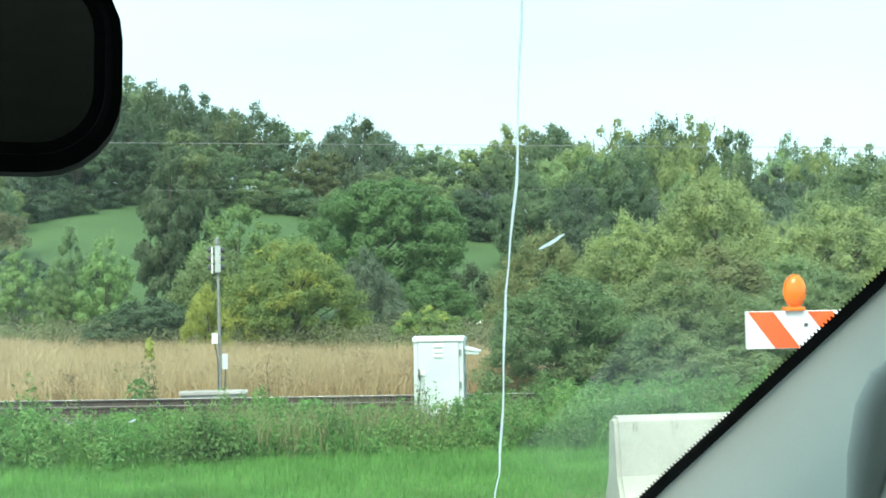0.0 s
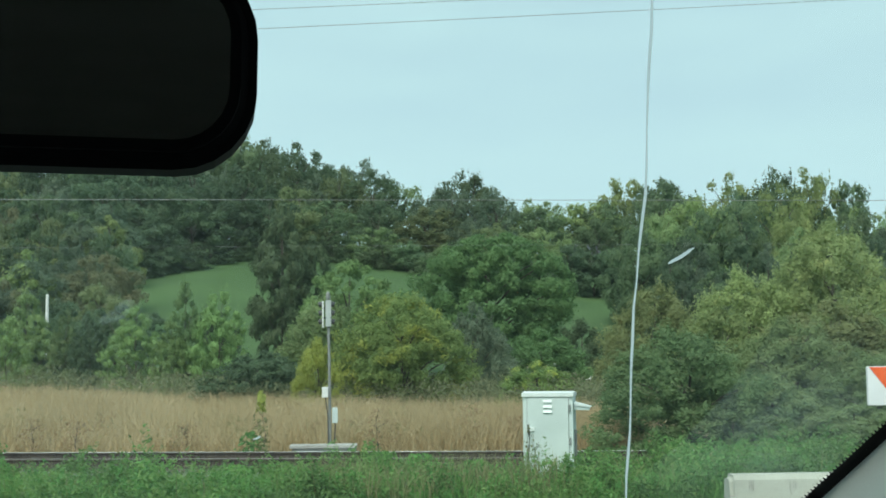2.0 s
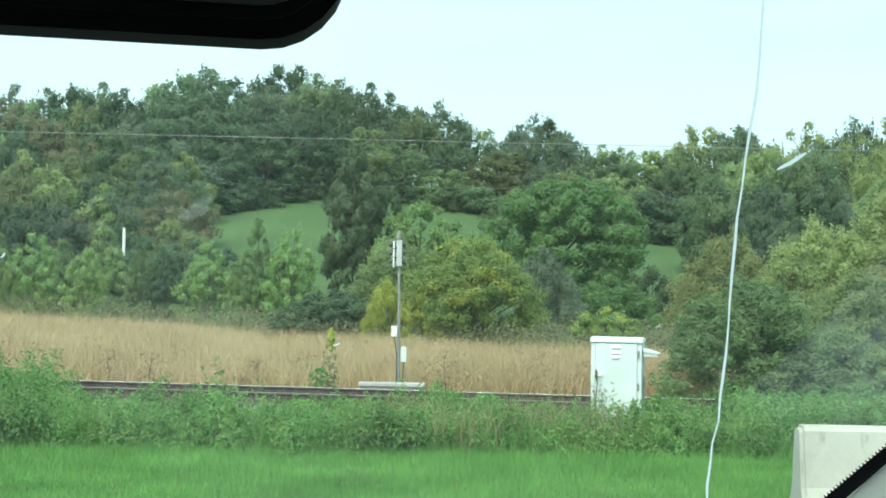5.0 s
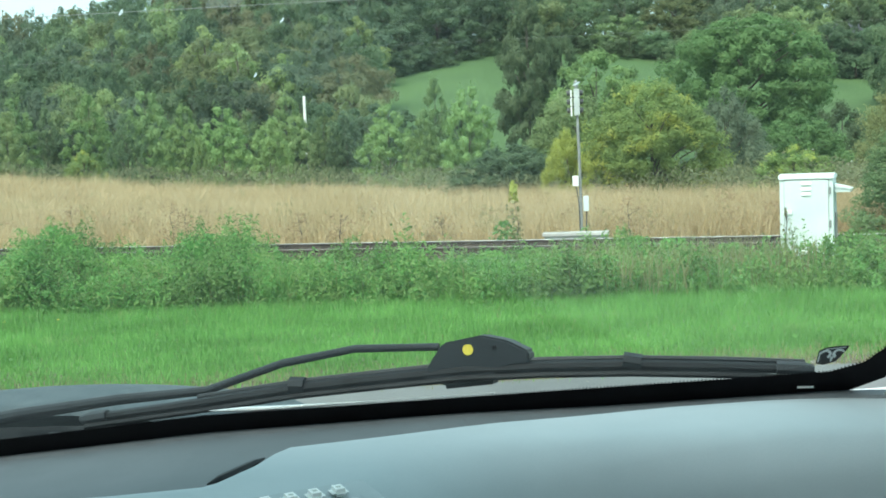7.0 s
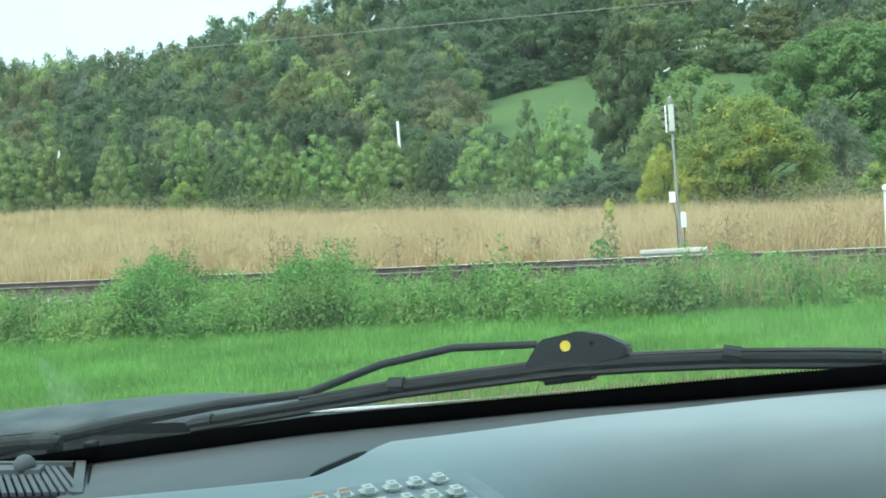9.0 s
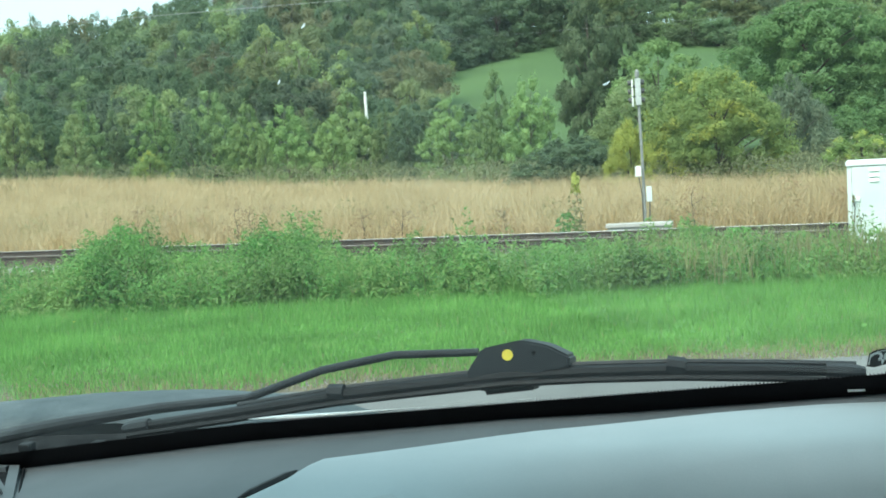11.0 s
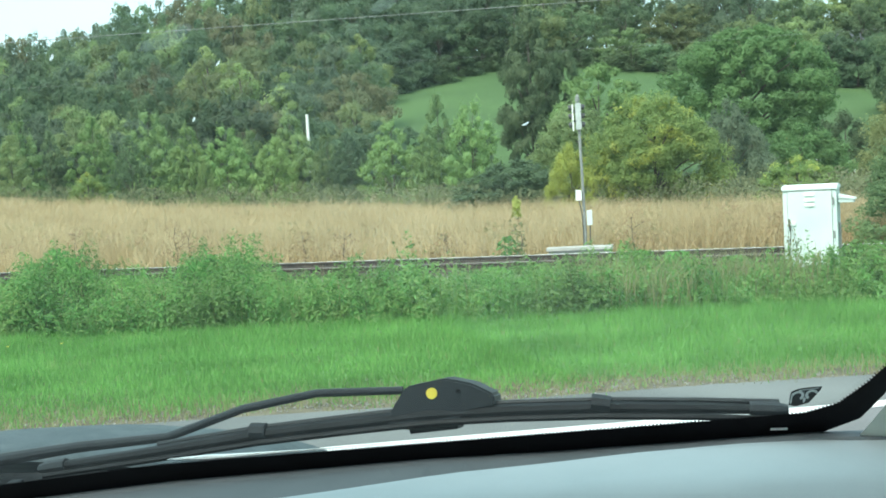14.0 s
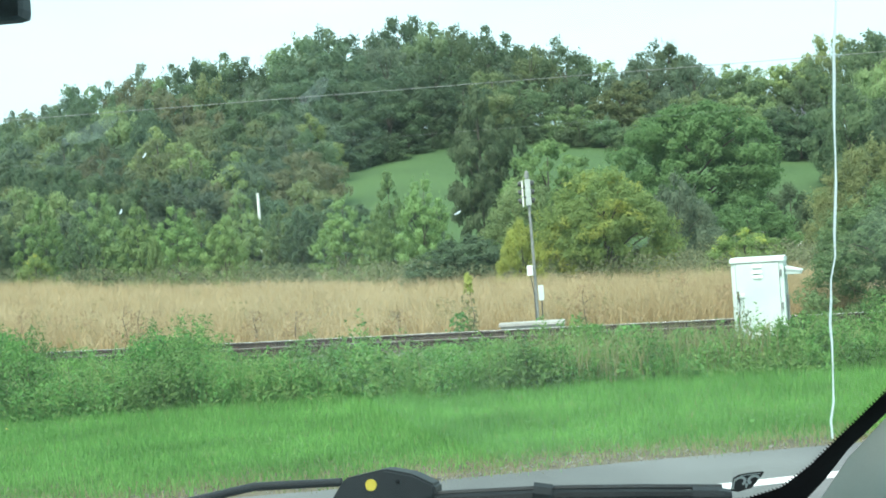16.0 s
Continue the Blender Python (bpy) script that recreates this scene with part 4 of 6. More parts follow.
def flower(x, y):
    e = thing("flower", "small yellow flower in the verge grass", "flower", "flowers in the verge", at=(x, y, float(terrain(x, y))))
    part("stem", tube(bmesh.new(), [(0, 0, -0.01), (0.004, 0, 0.05), (0, 0, 0.095)], 0.0015, 5), M["weed"], e)
    bm = bmesh.new()
    for k in range(10):
        a = 0.628 * k
        d, w = Vector((math.cos(a), math.sin(a), 0.25)), Vector((-math.sin(a), math.cos(a), 0)) * 0.005
        bm.faces.new([bm.verts.new(Vector((0, 0, 0.095)) + o) for o in (d * 0.002 - w * 0.4, d * 0.016 - w, d * 0.022, d * 0.016 + w, d * 0.002 + w * 0.4)])
    part("petals", bm, M["dot_yellow"], e)


for fx, fy in ((-6.12, 13.72), (-6.75, 13.65)):
    flower(fx, fy)

# tall green weeds between verge and track
x, y = patch(38000, 14.8, 20.6, g, 0.66)
edge0 = 15.1 - 0.04 * x + 0.35 * vnoise(x, y, 0.9, 4)
k = (y > edge0) & (y < 20.3 - 0.16 * x) & ~((x > 1.8) & (x < 3.4) & (y > 18.5))
x, y = x[k], y[k]
h = np.clip(0.40 + 0.24 * vnoise(x, y, 0.8, 1) + 0.12 * vnoise(x, y, 2.6, 3), 0.16, 0.85) * g.uniform(0.6, 1.25, len(x))
h *= np.where(np.abs(x - 3.2) < 1.3, 0.62, 1.0) * smooth((y - edge0[k]) / 0.6 + 0.35)
h *= np.interp(x / y, (-0.60, -0.51, -0.485, -0.435, -0.41, -0.345, -0.325, -0.27, -0.25), (0.8, 0.8, 1.25, 1.25, 1.1, 1.1, 1.3, 1.2, 1.0))
h *= np.where((x > -3.6) & (y > 18.6 - 0.1 * x), 0.55, 1.0)
v, f = blades(x, y, h * 1.0, 0.006 + 0.006 * g.uniform(0, 1, len(x)), g, 0.5)
tagged(fast("tall_grass", v, f, M["weed"]), "tall rank green grass beside the track", "grass", kind="stuff")

P, O = [], []
for k in range(1080):
    yy = g.uniform(15.2, 21.2) if k < 860 else g.uniform(15.0, 17.2)
    xx = g.uniform(-0.66, 0.62) * yy
    verge = 19.4 - 0.16 * xx if xx < -3.6 else 18.7 - 0.16 * xx if xx < 4.6 else 22.0 - 0.2 * xx
    if yy > verge or (1.9 < xx < 3.4 and yy > 18.3):
        continue
    wide = g.uniform(0.16, 0.44)
    hh = np.clip(0.42 + 0.34 * vnoise(xx, yy, 1.05, 1) + 0.5 * (wide - 0.3) + 0.06 + g.uniform(-0.12, 0.18), 0.16, 1.0) * (0.72 if abs(xx - 3.3) < 1.6 else 1)
    hh *= float(np.interp(xx / yy, (-0.60, -0.51, -0.485, -0.435, -0.41, -0.345, -0.325, -0.27, -0.25, 0.0, 0.1, 0.2, 0.3), (0.68, 0.72, 1.3, 1.3, 1.05, 1.05, 1.35, 1.25, 0.88, 0.94, 1.08, 0.95, 1.0)))
    if k >= 860:
        hh *= 0.62
    m = int(4000 * wide ** 2 * (0.5 + hh))
    d = g.normal(0, 1, (m, 3))
    d /= np.linalg.norm(d, axis=1, keepdims=True)
    d[:, 2] = np.abs(d[:, 2])
    c = np.array((xx, yy, float(terrain(xx, yy))))
    out = (1 - 0.4 * g.uniform(0, 1, (m, 1)) ** 2) * (1 + 0.40 * np.sin(d[:, :1] * 6 + xx * 9) * np.sin(d[:, 2:] * 5 + yy * 7))
    P.append(c + d * np.array((wide, wide, hh)) * out)
    O.append(d + np.array((0, 0, 0.3)))
    # upright leafy shoots
    for a, r in zip(g.uniform(0, 6.283, 7), g.uniform(0, 0.9, 7)):
        foot = c + np.array((wide * r * math.cos(a), wide * r * math.sin(a), hh * 0.75 * math.sqrt(1 - r * r)))
        up = np.array((0.3 * g.normal(), 0.3 * g.normal(), 1.0)) * g.uniform(0.10, 0.30) * (0.5 + hh)
        P.append(foot + up * np.linspace(0, 1, 16)[:, None] + g.normal(0, 0.022, (16, 3)) * np.linspace(1.3, 0.5, 16)[:, None])
        O.append(g.normal(0, 0.7, (16, 3)) + np.array((0, -0.2, 0.9)))
P, O = np.concatenate(P), np.concatenate(O)
tone = vnoise(P[:, 0], P[:, 1], 1.25, 5) + g.normal(0, 0.30, len(P))
mid, low = (tone > -0.16) & (tone < 0.26), tone <= -0.16
v, f = leaf_quads(P[mid], O[mid], 0.0215, g, 0.6, 2.8, True)
tagged(fast("leafy_weeds", v, f, M["weed"]), "leafy green roadside weeds in mounds", "weeds", kind="stuff")
v, f = leaf_quads(P[~mid & ~low], O[~mid & ~low], 0.0185, g, 0.6, 3.6, True)
tagged(fast("pale_weeds", v, f, M["weed_light"]), "pale yellow-green weeds in clumps", "weeds", kind="stuff")
v, f = leaf_quads(P[low], O[low], 0.0245, g, 0.6, 2.2, True)
tagged(fast("dark_weeds", v, f, M["weed_dark"]), "darker broad-leaved weeds in patches", "weeds", kind="stuff")

# tawny seeding grass among the weeds
x, y = patch(14000, 15.3, 20.0, g, 0.62)
k = (np.abs(x - 1.4) < 1.5 + 0.5 * vnoise(x, y, 1.2)) | (g.uniform(0, 1, len(x)) < 0.10)
k &= y < 20.1 - 0.16 * x
x, y = x[k], y[k]
v, f = blades(x, y, g.uniform(0.35, 0.78, len(x)), 0.011 + 0 * x, g, 0.45)
tagged(fast("seeding_grass", v, f, M["green_tuft"]), "tawny seeding grass among the green weeds", "grass", kind="stuff")

# dry field
x, y = patch(245000, 26.3, 80, g, 0.70)
far = np.interp(x / y, (-0.75, -0.48, -0.28, -0.165, -0.08, 0.12, 0.25, 0.7), (76, 70, 60, 54, 45, 38, 33, 30))
k = (y < far + 2 * vnoise(x, y, 0.3)) & (y > 26.2 - 0.2 * x) & (x < 7.5 + 0.8 * vnoise(x, y, 1.5))
x, y = x[k], y[k]
h = np.clip(0.85 + 0.16 * vnoise(x, y, 0.5, 2) + 0.10 * vnoise(x, y, 1.9, 5), 0.45, 1.3) * g.uniform(0.7, 1.15, len(x)) * np.where(y < 27.4 - 0.2 * x, 0.75, 1)
v, f = blades(x, y, h, 0.010 + 0.0005 * y, g, 0.8, None, True)
tagged(fast("dry_field_grass", v, f, M["dry_stalk"]), "tall tan dry grass of the field", "grass", kind="stuff")

x, y = patch(330000, 30, 100, g, 0.68)
far = np.interp(x / y, (-0.75, -0.48, -0.28, -0.165, -0.08, 0.12, 0.25, 0.7), (76, 70, 60, 54, 45, 38, 33, 30))
k = (y > far - 1.5) & (y < far + 8)
x, y = x[k], y[k]
h = np.clip(1.2 + 0.4 * vnoise(x, y, 0.6, 7) + 0.25 * vnoise(x, y, 2.1, 3), 0.5, 1.9) * g.uniform(0.1, 1, len(x)) ** 0.6
v, f = leaf_quads(np.stack([x, y, terrain(x, y) + h], 1), np.tile((0, -0.3, 0.8), (len(x), 1)), 0.044, g, 0.7, 3.0, True)
tagged(fast("field_edge_weeds", v, f, M["field_edge"]), "greenish brown weeds along the field's far edge", "weeds", kind="stuff")

# brown and green tufts among the dry grass
P, O = [], []
for k in range(300):
    yy = 26.6 * (60 / 26.6) ** (g.uniform(0, 1) ** 1.6)
    xx = g.uniform(-0.62, 0.32) * yy
    if yy < 26.7 - 0.2 * xx:
        continue
    m, hh = 70, g.uniform(0.4, 1.0)
    d = g.normal(0, 1, (m, 3)) * np.array((0.16, 0.16, 0.0)) + np.array((xx, yy, 0))
    d[:, 2] = terrain(d[:, 0], d[:, 1]) + hh * g.uniform(0.3, 1, m)
    P.append(d)
    O.append(g.normal(0, 1, (m, 3)))
P, O = np.concatenate(P), np.concatenate(O)
half = vnoise(P[:, 0], P[:, 1], 0.6, 9) + g.normal(0, 0.3, len(P)) > 0
for sel, mt, lb in ((half, "brown_tuft", "reddish brown seed heads in the dry field"), (~half, "green_tuft", "dull green weeds in the dry field")):
    v, f = leaf_quads(P[sel], O[sel], 0.026, g, 0.8, 3.6, True)
    tagged(fast("field_weeds", v, f, M[mt]), lb, "weeds", kind="stuff")


# ---- railway ----
SLOPE = -0.2
TRACK_A = math.degrees(math.atan(SLOPE))
track = thing("railway_track", "single railway track with rusty rails on stone ballast", "railway track", at=(0, 23.7, 0), rz=TRACK_A)


def rail(yc, parent, head):
    prof = [(-0.075, -0.222), (0.075, -0.222), (0.075, -0.205), (0.012, -0.185), (0.012, -0.098), (0.037, -0.085), (0.037, -0.054), (-0.037, -0.054), (-0.037, -0.085), (-0.012, -0.098), (-0.012, -0.185), (-0.075, -0.205)]
    r = part("rail", prism(bmesh.new(), [(yc + a, b) for a, b in prof], -70, 70, "x"), M["rail"], parent)
    part("rail_head", boxed((-70, yc - 0.030, -0.058), (70, yc + 0.030, -0.050), 0.003), M[head], r, "worn steel running surface")


rail(-0.7525, track, "railtop_dimmed")
rail(0.7525, track, "railtop")
tie_me = None
for k in range(-42, 43):
    if tie_me is None:
        o = part("tie", boxed((-0.11, -1.3, -0.40), (0.11, 1.3, -0.224), 0.012), M["tie"], track)
        tie_me = o.data
    else:
        o = new("tie", tie_me)
        o.parent = track
    o.location, o.rotation_euler = (k * 0.54 + rng.uniform(-0.03, 0.03), rng.uniform(-0.04, 0.04), rng.uniform(-0.006, 0.0)), (0, 0, rng.uniform(-0.02, 0.02))
bx = np.arange(-70, 70.1, 0.5)
by = np.array([-2.75, -2.3, -1.75, -1.5, -0.6, 0, 0.6, 1.3, 1.75, 2.3, 2.75])
bz = np.array([-0.42, -0.36, -0.27, -0.25, -0.26, -0.26, -0.26, -0.25, -0.27, -0.36, -0.42])
BX, BY = np.meshgrid(bx, by)
bv = np.stack([BX, BY, np.repeat(bz[:, None], len(bx), 1) + 0.02 * rng.normal(0, 1, BX.shape)], -1).reshape(-1, 3)
i0 = (np.arange(len(by) - 1)[:, None] * len(bx) + np.arange(len(bx) - 1)[None]).ravel()
fast("ballast_bed", bv, np.stack([i0, i0 + 1, i0 + 1 + len(bx), i0 + len(bx)], 1), M["ballast"], track)


track_fill = np.stack(np.meshgrid(np.arange(-70, 70.1, 0.25), np.linspace(-1.45, 0.70, 8), indexing="ij"), -1)
fv = np.concatenate([track_fill, -0.232 + 0.012 * rng.normal(0, 1, track_fill.shape[:2] + (1,))], -1).reshape(-1, 3)
i1 = (np.arange(track_fill.shape[0] - 1)[:, None] * 8 + np.arange(7)[None]).ravel()
tagged(fast("crib_ballast", fv, np.stack([i1, i1 + 8, i1 + 9, i1 + 1], 1), M["rusty"], track), "rust-stained ballast between the rails")


def stones(n, place, size, mat, name, parent, g):
    """Loose broken stones: squashed, irregular eight-faced lumps."""
    base = np.array([(1, 0, 0), (-1, 0, 0), (0, 1, 0), (0, -1, 0), (0, 0, 1), (0, 0, -1)], float)
    fc = np.array([(0, 2, 4), (2, 1, 4), (1, 3, 4), (3, 0, 4), (2, 0, 5), (1, 2, 5), (3, 1, 5), (0, 3, 5)])
    p = place(n)
    s = size * g.uniform(0.5, 1.4, (n, 1, 1))
    q = g.uniform(0, 6.283, n)
    r = np.stack([np.stack([np.cos(q), -np.sin(q), 0 * q], 1), np.stack([np.sin(q), np.cos(q), 0 * q], 1), np.stack([0 * q, 0 * q, 1 + 0 * q], 1)], 1)
    v = np.einsum("nij,nkj->nki", r, (base[None] + g.normal(0, 0.25, (n, 6, 3))) * s * np.array((1, 0.8, 0.6))) + p[:, None]
    f = (np.arange(n)[:, None, None] * 6 + fc[None]).reshape(-1, 3)
    o = fast(name, v.reshape(-1, 3), f, mat, parent)
    return tagged(o, kind="stuff")


def bed_place(n):
    xx, yy = g.uniform(-20, 16, n), g.uniform(-2.7, -1.40, n)
    return np.stack([xx, yy, np.interp(yy, by, bz) + 0.012], 1)


stones(9000, bed_place, 0.035, M["ballast"], "ballast_stones", track, g)


def shoulder_place(n):
    xx = -8 + 14 * g.uniform(0, 1, n) ** 1.7
    yy = 9.66 + 0.17 * np.clip(xx, -8, 8) + g.normal(0, 0.15, n) * (1 + 0.6 * np.sin(xx * 1.1)) + 0.12 * np.sin(xx * 1.9)
    return np.stack([xx, yy, terrain(xx, yy) + 0.006], 1)


tagged(stones(2300, shoulder_place, 0.012, M["gravel"], "shoulder_gravel", None, g), "pale loose gravel at the road edge", "gravel")


def relay_cabinet():
    """Railway equipment cabinet with one door, lifted rim roof, vents, hinges and a latch."""
    c = thing("relay_cabinet", "pale blue-grey steel railway equipment cabinet, vines at its foot", "cabinet", at=(3.75, 20.25, -0.33), rz=-17)
    part("body", boxed((-0.42, 0, 0.10), (0.42, 0.55, 1.47), 0.008), M["steel"], c)
    part("plinth", boxed((-0.44, 0.02, 0), (0.44, 0.53, 0.12), 0.008), M["concrete"], c)
    bm = prism(bmesh.new(), [(-0.035, 1.455), (0.58, 1.455), (0.58, 1.50), (0.30, 1.535), (-0.035, 1.515)], -0.434, 0.434, "x")
    part("roof", bm, M["steel_top"], c, "paler overhanging sheet roof")
    for lo, hi in (((-0.352, 0.196), (-0.346, 1.434)), ((0.346, 0.196), (0.352, 1.434)), ((-0.352, 1.431), (0.352, 1.436)), ((-0.352, 0.194), (0.352, 0.199))):
        part("door_gap", boxed((lo[0], -0.004, lo[1]), (hi[0], -0.001, hi[1])), M["darksteel"], c, "dark seam round the door")
    d = part("door", boxed((-0.345, -0.022, 0.20), (0.345, -0.002, 1.43), 0.005), M["steel"], c)
    for z in (1.36, 1.27, 1.19):
        part("vent", prism(bmesh.new(), [(-0.048, z), (-0.022, z), (-0.022, z + 0.045)], -0.075, 0.075, "x"), M["steel_top"], d)
    part("vent", prism(bmesh.new(), [(-0.048, 0.25), (-0.022, 0.25), (-0.022, 0.30)], -0.09, 0.09, "x"), M["steel_top"], d)
    for z in (0.35, 0.72, 1.26):
        part("hinge", tube(bmesh.new(), [(0.372, -0.02, z - 0.06), (0.372, -0.02, z + 0.06)], 0.014), M["galv"], c)
    h = part("latch", boxed((-0.36, -0.05, 0.88), (-0.22, -0.02, 0.95), 0.01), M["steel_top"], d, "latch plate with dark handle")
    part("handle", tube(bmesh.new(), [(-0.33, -0.055, 0.99), (-0.33, -0.07, 0.94), (-0.31, -0.07, 0.80)], 0.012), M["darksteel"], h)
    part("side_box", boxed((0.43, 0.12, 1.22), (0.68, 0.36, 1.30), 0.01), M["steel"], c, "small hooded side lamp bracket")
    part("side_hood", prism(bmesh.new(), [(0.43, 1.30), (0.70, 1.27), (0.70, 1.285), (0.43, 1.36)], 0.10, 0.38, "y"), M["steel_top"], c)
    part("conduit", tube(bmesh.new(), [(0.44, 0.2, 0.0), (0.44, 0.2, 0.9)], 0.022), M["galv"], c)


relay_cabinet()


def signal_post():
    """Slim railway signal on a steel post with two boxes."""
    s = thing("signal_post", "slim grey railway signal post with small boxes", "signal", at=(0.165, 26.2, -0.35), rz=0)
    part("post", tube(bmesh.new(), [(0, 0, 0), (-0.01, 0, 1.8), (-0.035, 0, 3.45)], [0.036, 0.032, 0.030], 10), M["galv"], s)
    hd = part("signal_head", boxed((-0.090, -0.09, 2.80), (0.032, 0.09, 3.36), 0.010), M["grey_paint"], s, "pale grey box-shaped signal head")
    bb = part("backboard", boxed((-0.162, -0.12, 2.78), (-0.128, 0.08, 3.34), 0.006), M["whitebox"], hd, "narrow white backboard")
    part("bracket", boxed((-0.129, -0.02, 2.96), (-0.089, 0.02, 3.00)), M["darksteel"], hd)
    part("bracket", boxed((-0.129, -0.02, 3.18), (-0.089, 0.02, 3.22)), M["darksteel"], hd)
    for z in (2.98, 3.17):
        part("seam", boxed((-0.093, -0.094, z), (-0.070, -0.089, z + 0.012)), M["darksteel"], hd)
        part("seam", boxed((0.006, -0.094, z), (0.035, -0.089, z + 0.012)), M["darksteel"], hd)
        part("seam", boxed((-0.164, -0.123, z), (-0.126, -0.119, z + 0.012)), M["darksteel"], bb)
    for k in range(3):
        z = 2.83 + 0.185 * k
        for x0, dirn in ((0.033, 1), (-0.163, -1)):
            bm = bmesh.new()
            tube(bm, [(x0, 0, z + 0.075), (x0 + dirn * 0.03, 0, z + 0.078), (x0 + dirn * 0.075, 0, z + 0.07)], [0.062, 0.058, 0.050], 12, cap=False)
            part("visor", bm, M["darksteel"], hd, "dark lamp visor")
    part("cap", tube(bmesh.new(), [(-0.035, 0, 3.40), (-0.035, 0, 3.50), (-0.035, 0, 3.55)], [0.05, 0.045, 0.015], 8), M["galv"], s)
    bx1 = part("meter_box", boxed((-0.17, -0.10, 1.30), (-0.04, 0.0, 1.52), 0.01), M["whitebox"], s, "small white box")
    part("conduit", tube(bmesh.new(), [(-0.10, -0.05, 1.30), (-0.07, -0.05, 1.12), (-0.045, -0.05, 0.9), (-0.045, -0.05, 0.2)], 0.012, 6), M["darksteel"], bx1)
    bx2 = part("junction_box", boxed((0.045, -0.10, 0.76), (0.16, 0.02, 1.08), 0.01), M["steel"], s, "pale grey-blue box")
    part("conduit", tube(bmesh.new(), [(0.11, -0.04, 0.76), (0.10, -0.04, 0.5), (0.06, -0.04, 0.1)], 0.014, 6), M["darksteel"], bx2)


signal_post()
t = thing("cable_trough", "weathered grey trough lying beside the rails", "trough", at=(0.04, 25.55, -0.30), rz=-3)
part("trough_body", boxed((-0.66, -0.16, 0), (0.66, 0.16, 0.24), 0.012), M["galv"], t)
part("trough_lid", boxed((-0.70, -0.20, 0.242), (0.68, 0.20, 0.31), 0.012), M["timber"], t, "pale weathered lid")

w = thing("pole", "white wooden pole standing among the bushes", "pole", at=(-16.4, 75, -0.35))
part("shaft", tube(bmesh.new(), [(0, 0, 0), (0, 0, 5.9)], [0.11, 0.09], 8), M["whitebox"], w)


def weed(x, y, h, mat, n, label, tip=None, size=0.05, wid=0.3, bare=0.0):
    """An upright weed: stem with side leaves, thinning to the top."""
    e = thing("weed", label, "weed", at=(x, y, float(terrain(x, y))))
    bm = bmesh.new()
    q = rng.normal(0, 0.05, (4, 2))
    tube(bm, [(0, 0, -0.02), (q[0, 0], q[0, 1], h * 0.35), (q[1, 0], q[1, 1], h * 0.7), (q[2, 0], q[2, 1], h)], [0.012, 0.01, 0.007, 0.003], 5)
    for k in range(7):
        z, a = h * rng.uniform(0.15, 0.8), rng.uniform(0, 6.283)
        tube(bm, [(0, 0, z), (math.cos(a) * wid * 0.5, math.sin(a) * wid * 0.5, z + 0.12)], [0.006, 0.003], 4)
    part("stem", bm, M["bark"], e)
    z = rng.uniform(bare, 1, n) ** 1.3
    a, r = rng.uniform(0, 6.283, n), wid * (0.25 + 0.75 * np.sin(math.pi * (0.2 + 0.75 * z))) * np.sqrt(rng.uniform(0, 1, n))
    P = np.stack([np.cos(a) * r, np.sin(a) * r, z * h * 0.97], 1)
    O = np.stack([np.cos(a), np.sin(a), 0.5 + 0 * a], 1)
    if tip:
        hi = z > 0.72
        v, f = leaf_quads(P[hi] * np.array((0.7, 0.7, 1)), O[hi], size * 1.6, rng, 0.6, 1.6)
        fast("top_leaves", v, f, M[tip], e)
        P, O = P[~hi], O[~hi]
    v, f = leaf_quads(P, O, size, rng, 0.6, 1.8)
    fast("leaves", v, f, M[mat], e)
    return e


weed(-1.25, 25.4, 1.45, "green_tuft", 230, "tall weed with yellow top leaves beside the track", "yellow", 0.055, 0.20)
weed(-1.45, 25.5, 0.6, "weed_dark", 200, "dark leafy weed beside the track", None, 0.06, 0.35)
TALL = ((-8.05, 17.3, 1.0), (-7.75, 17.4, 1.2), (-7.45, 17.2, 1.05), (-7.2, 17.0, 0.85), (-8.35, 17.4, 0.8), (-5.6, 17.3, 0.9), (-5.35, 17.4, 1.0), (-5.05, 17.3, 0.95), (-6.6, 17.1, 0.75), (0.9, 17.6, 0.75), (1.4, 17.8, 0.7), (-1.2, 17.4, 0.6), (2.2, 17.6, 0.6))
for x, y, h in TALL:
    weed(x, y, h, "weed", 1900, "tall leafy green weed in the verge", None, 0.025, 0.40)
STALKS = ((-9.6, 28.3, 0.9), (-9.3, 28.5, 0.75), (-6.3, 27.6, 0.6), (-5.3, 27.3, 0.55), (-2.9, 27.0, 0.45), (-12.5, 29.3, 0.9), (1.2, 26.3, 0.75))
for x, y, h in STALKS:
    weed(x, y, h + 0.25, "brown_tuft", 150, "brownish seed-bearing weed in the dry field", None, 0.035, 0.45, 0.3)
weed(3.42, 20.22, 0.98, "green_tuft", 46, "vine climbing the cabinet's front", None, 0.038, 0.15)
weed(3.50, 20.12, 0.70, "olive", 36, "vine climbing the cabinet's front", None, 0.036, 0.20)
weed(3.80, 20.0, 0.45, "olive", 80, "vine and weeds at the cabinet's foot", None, 0.055, 0.35)
weed(4.45, 20.3, 0.6, "weed_dark", 160, "weeds beside the cabinet", None, 0.06, 0.3)


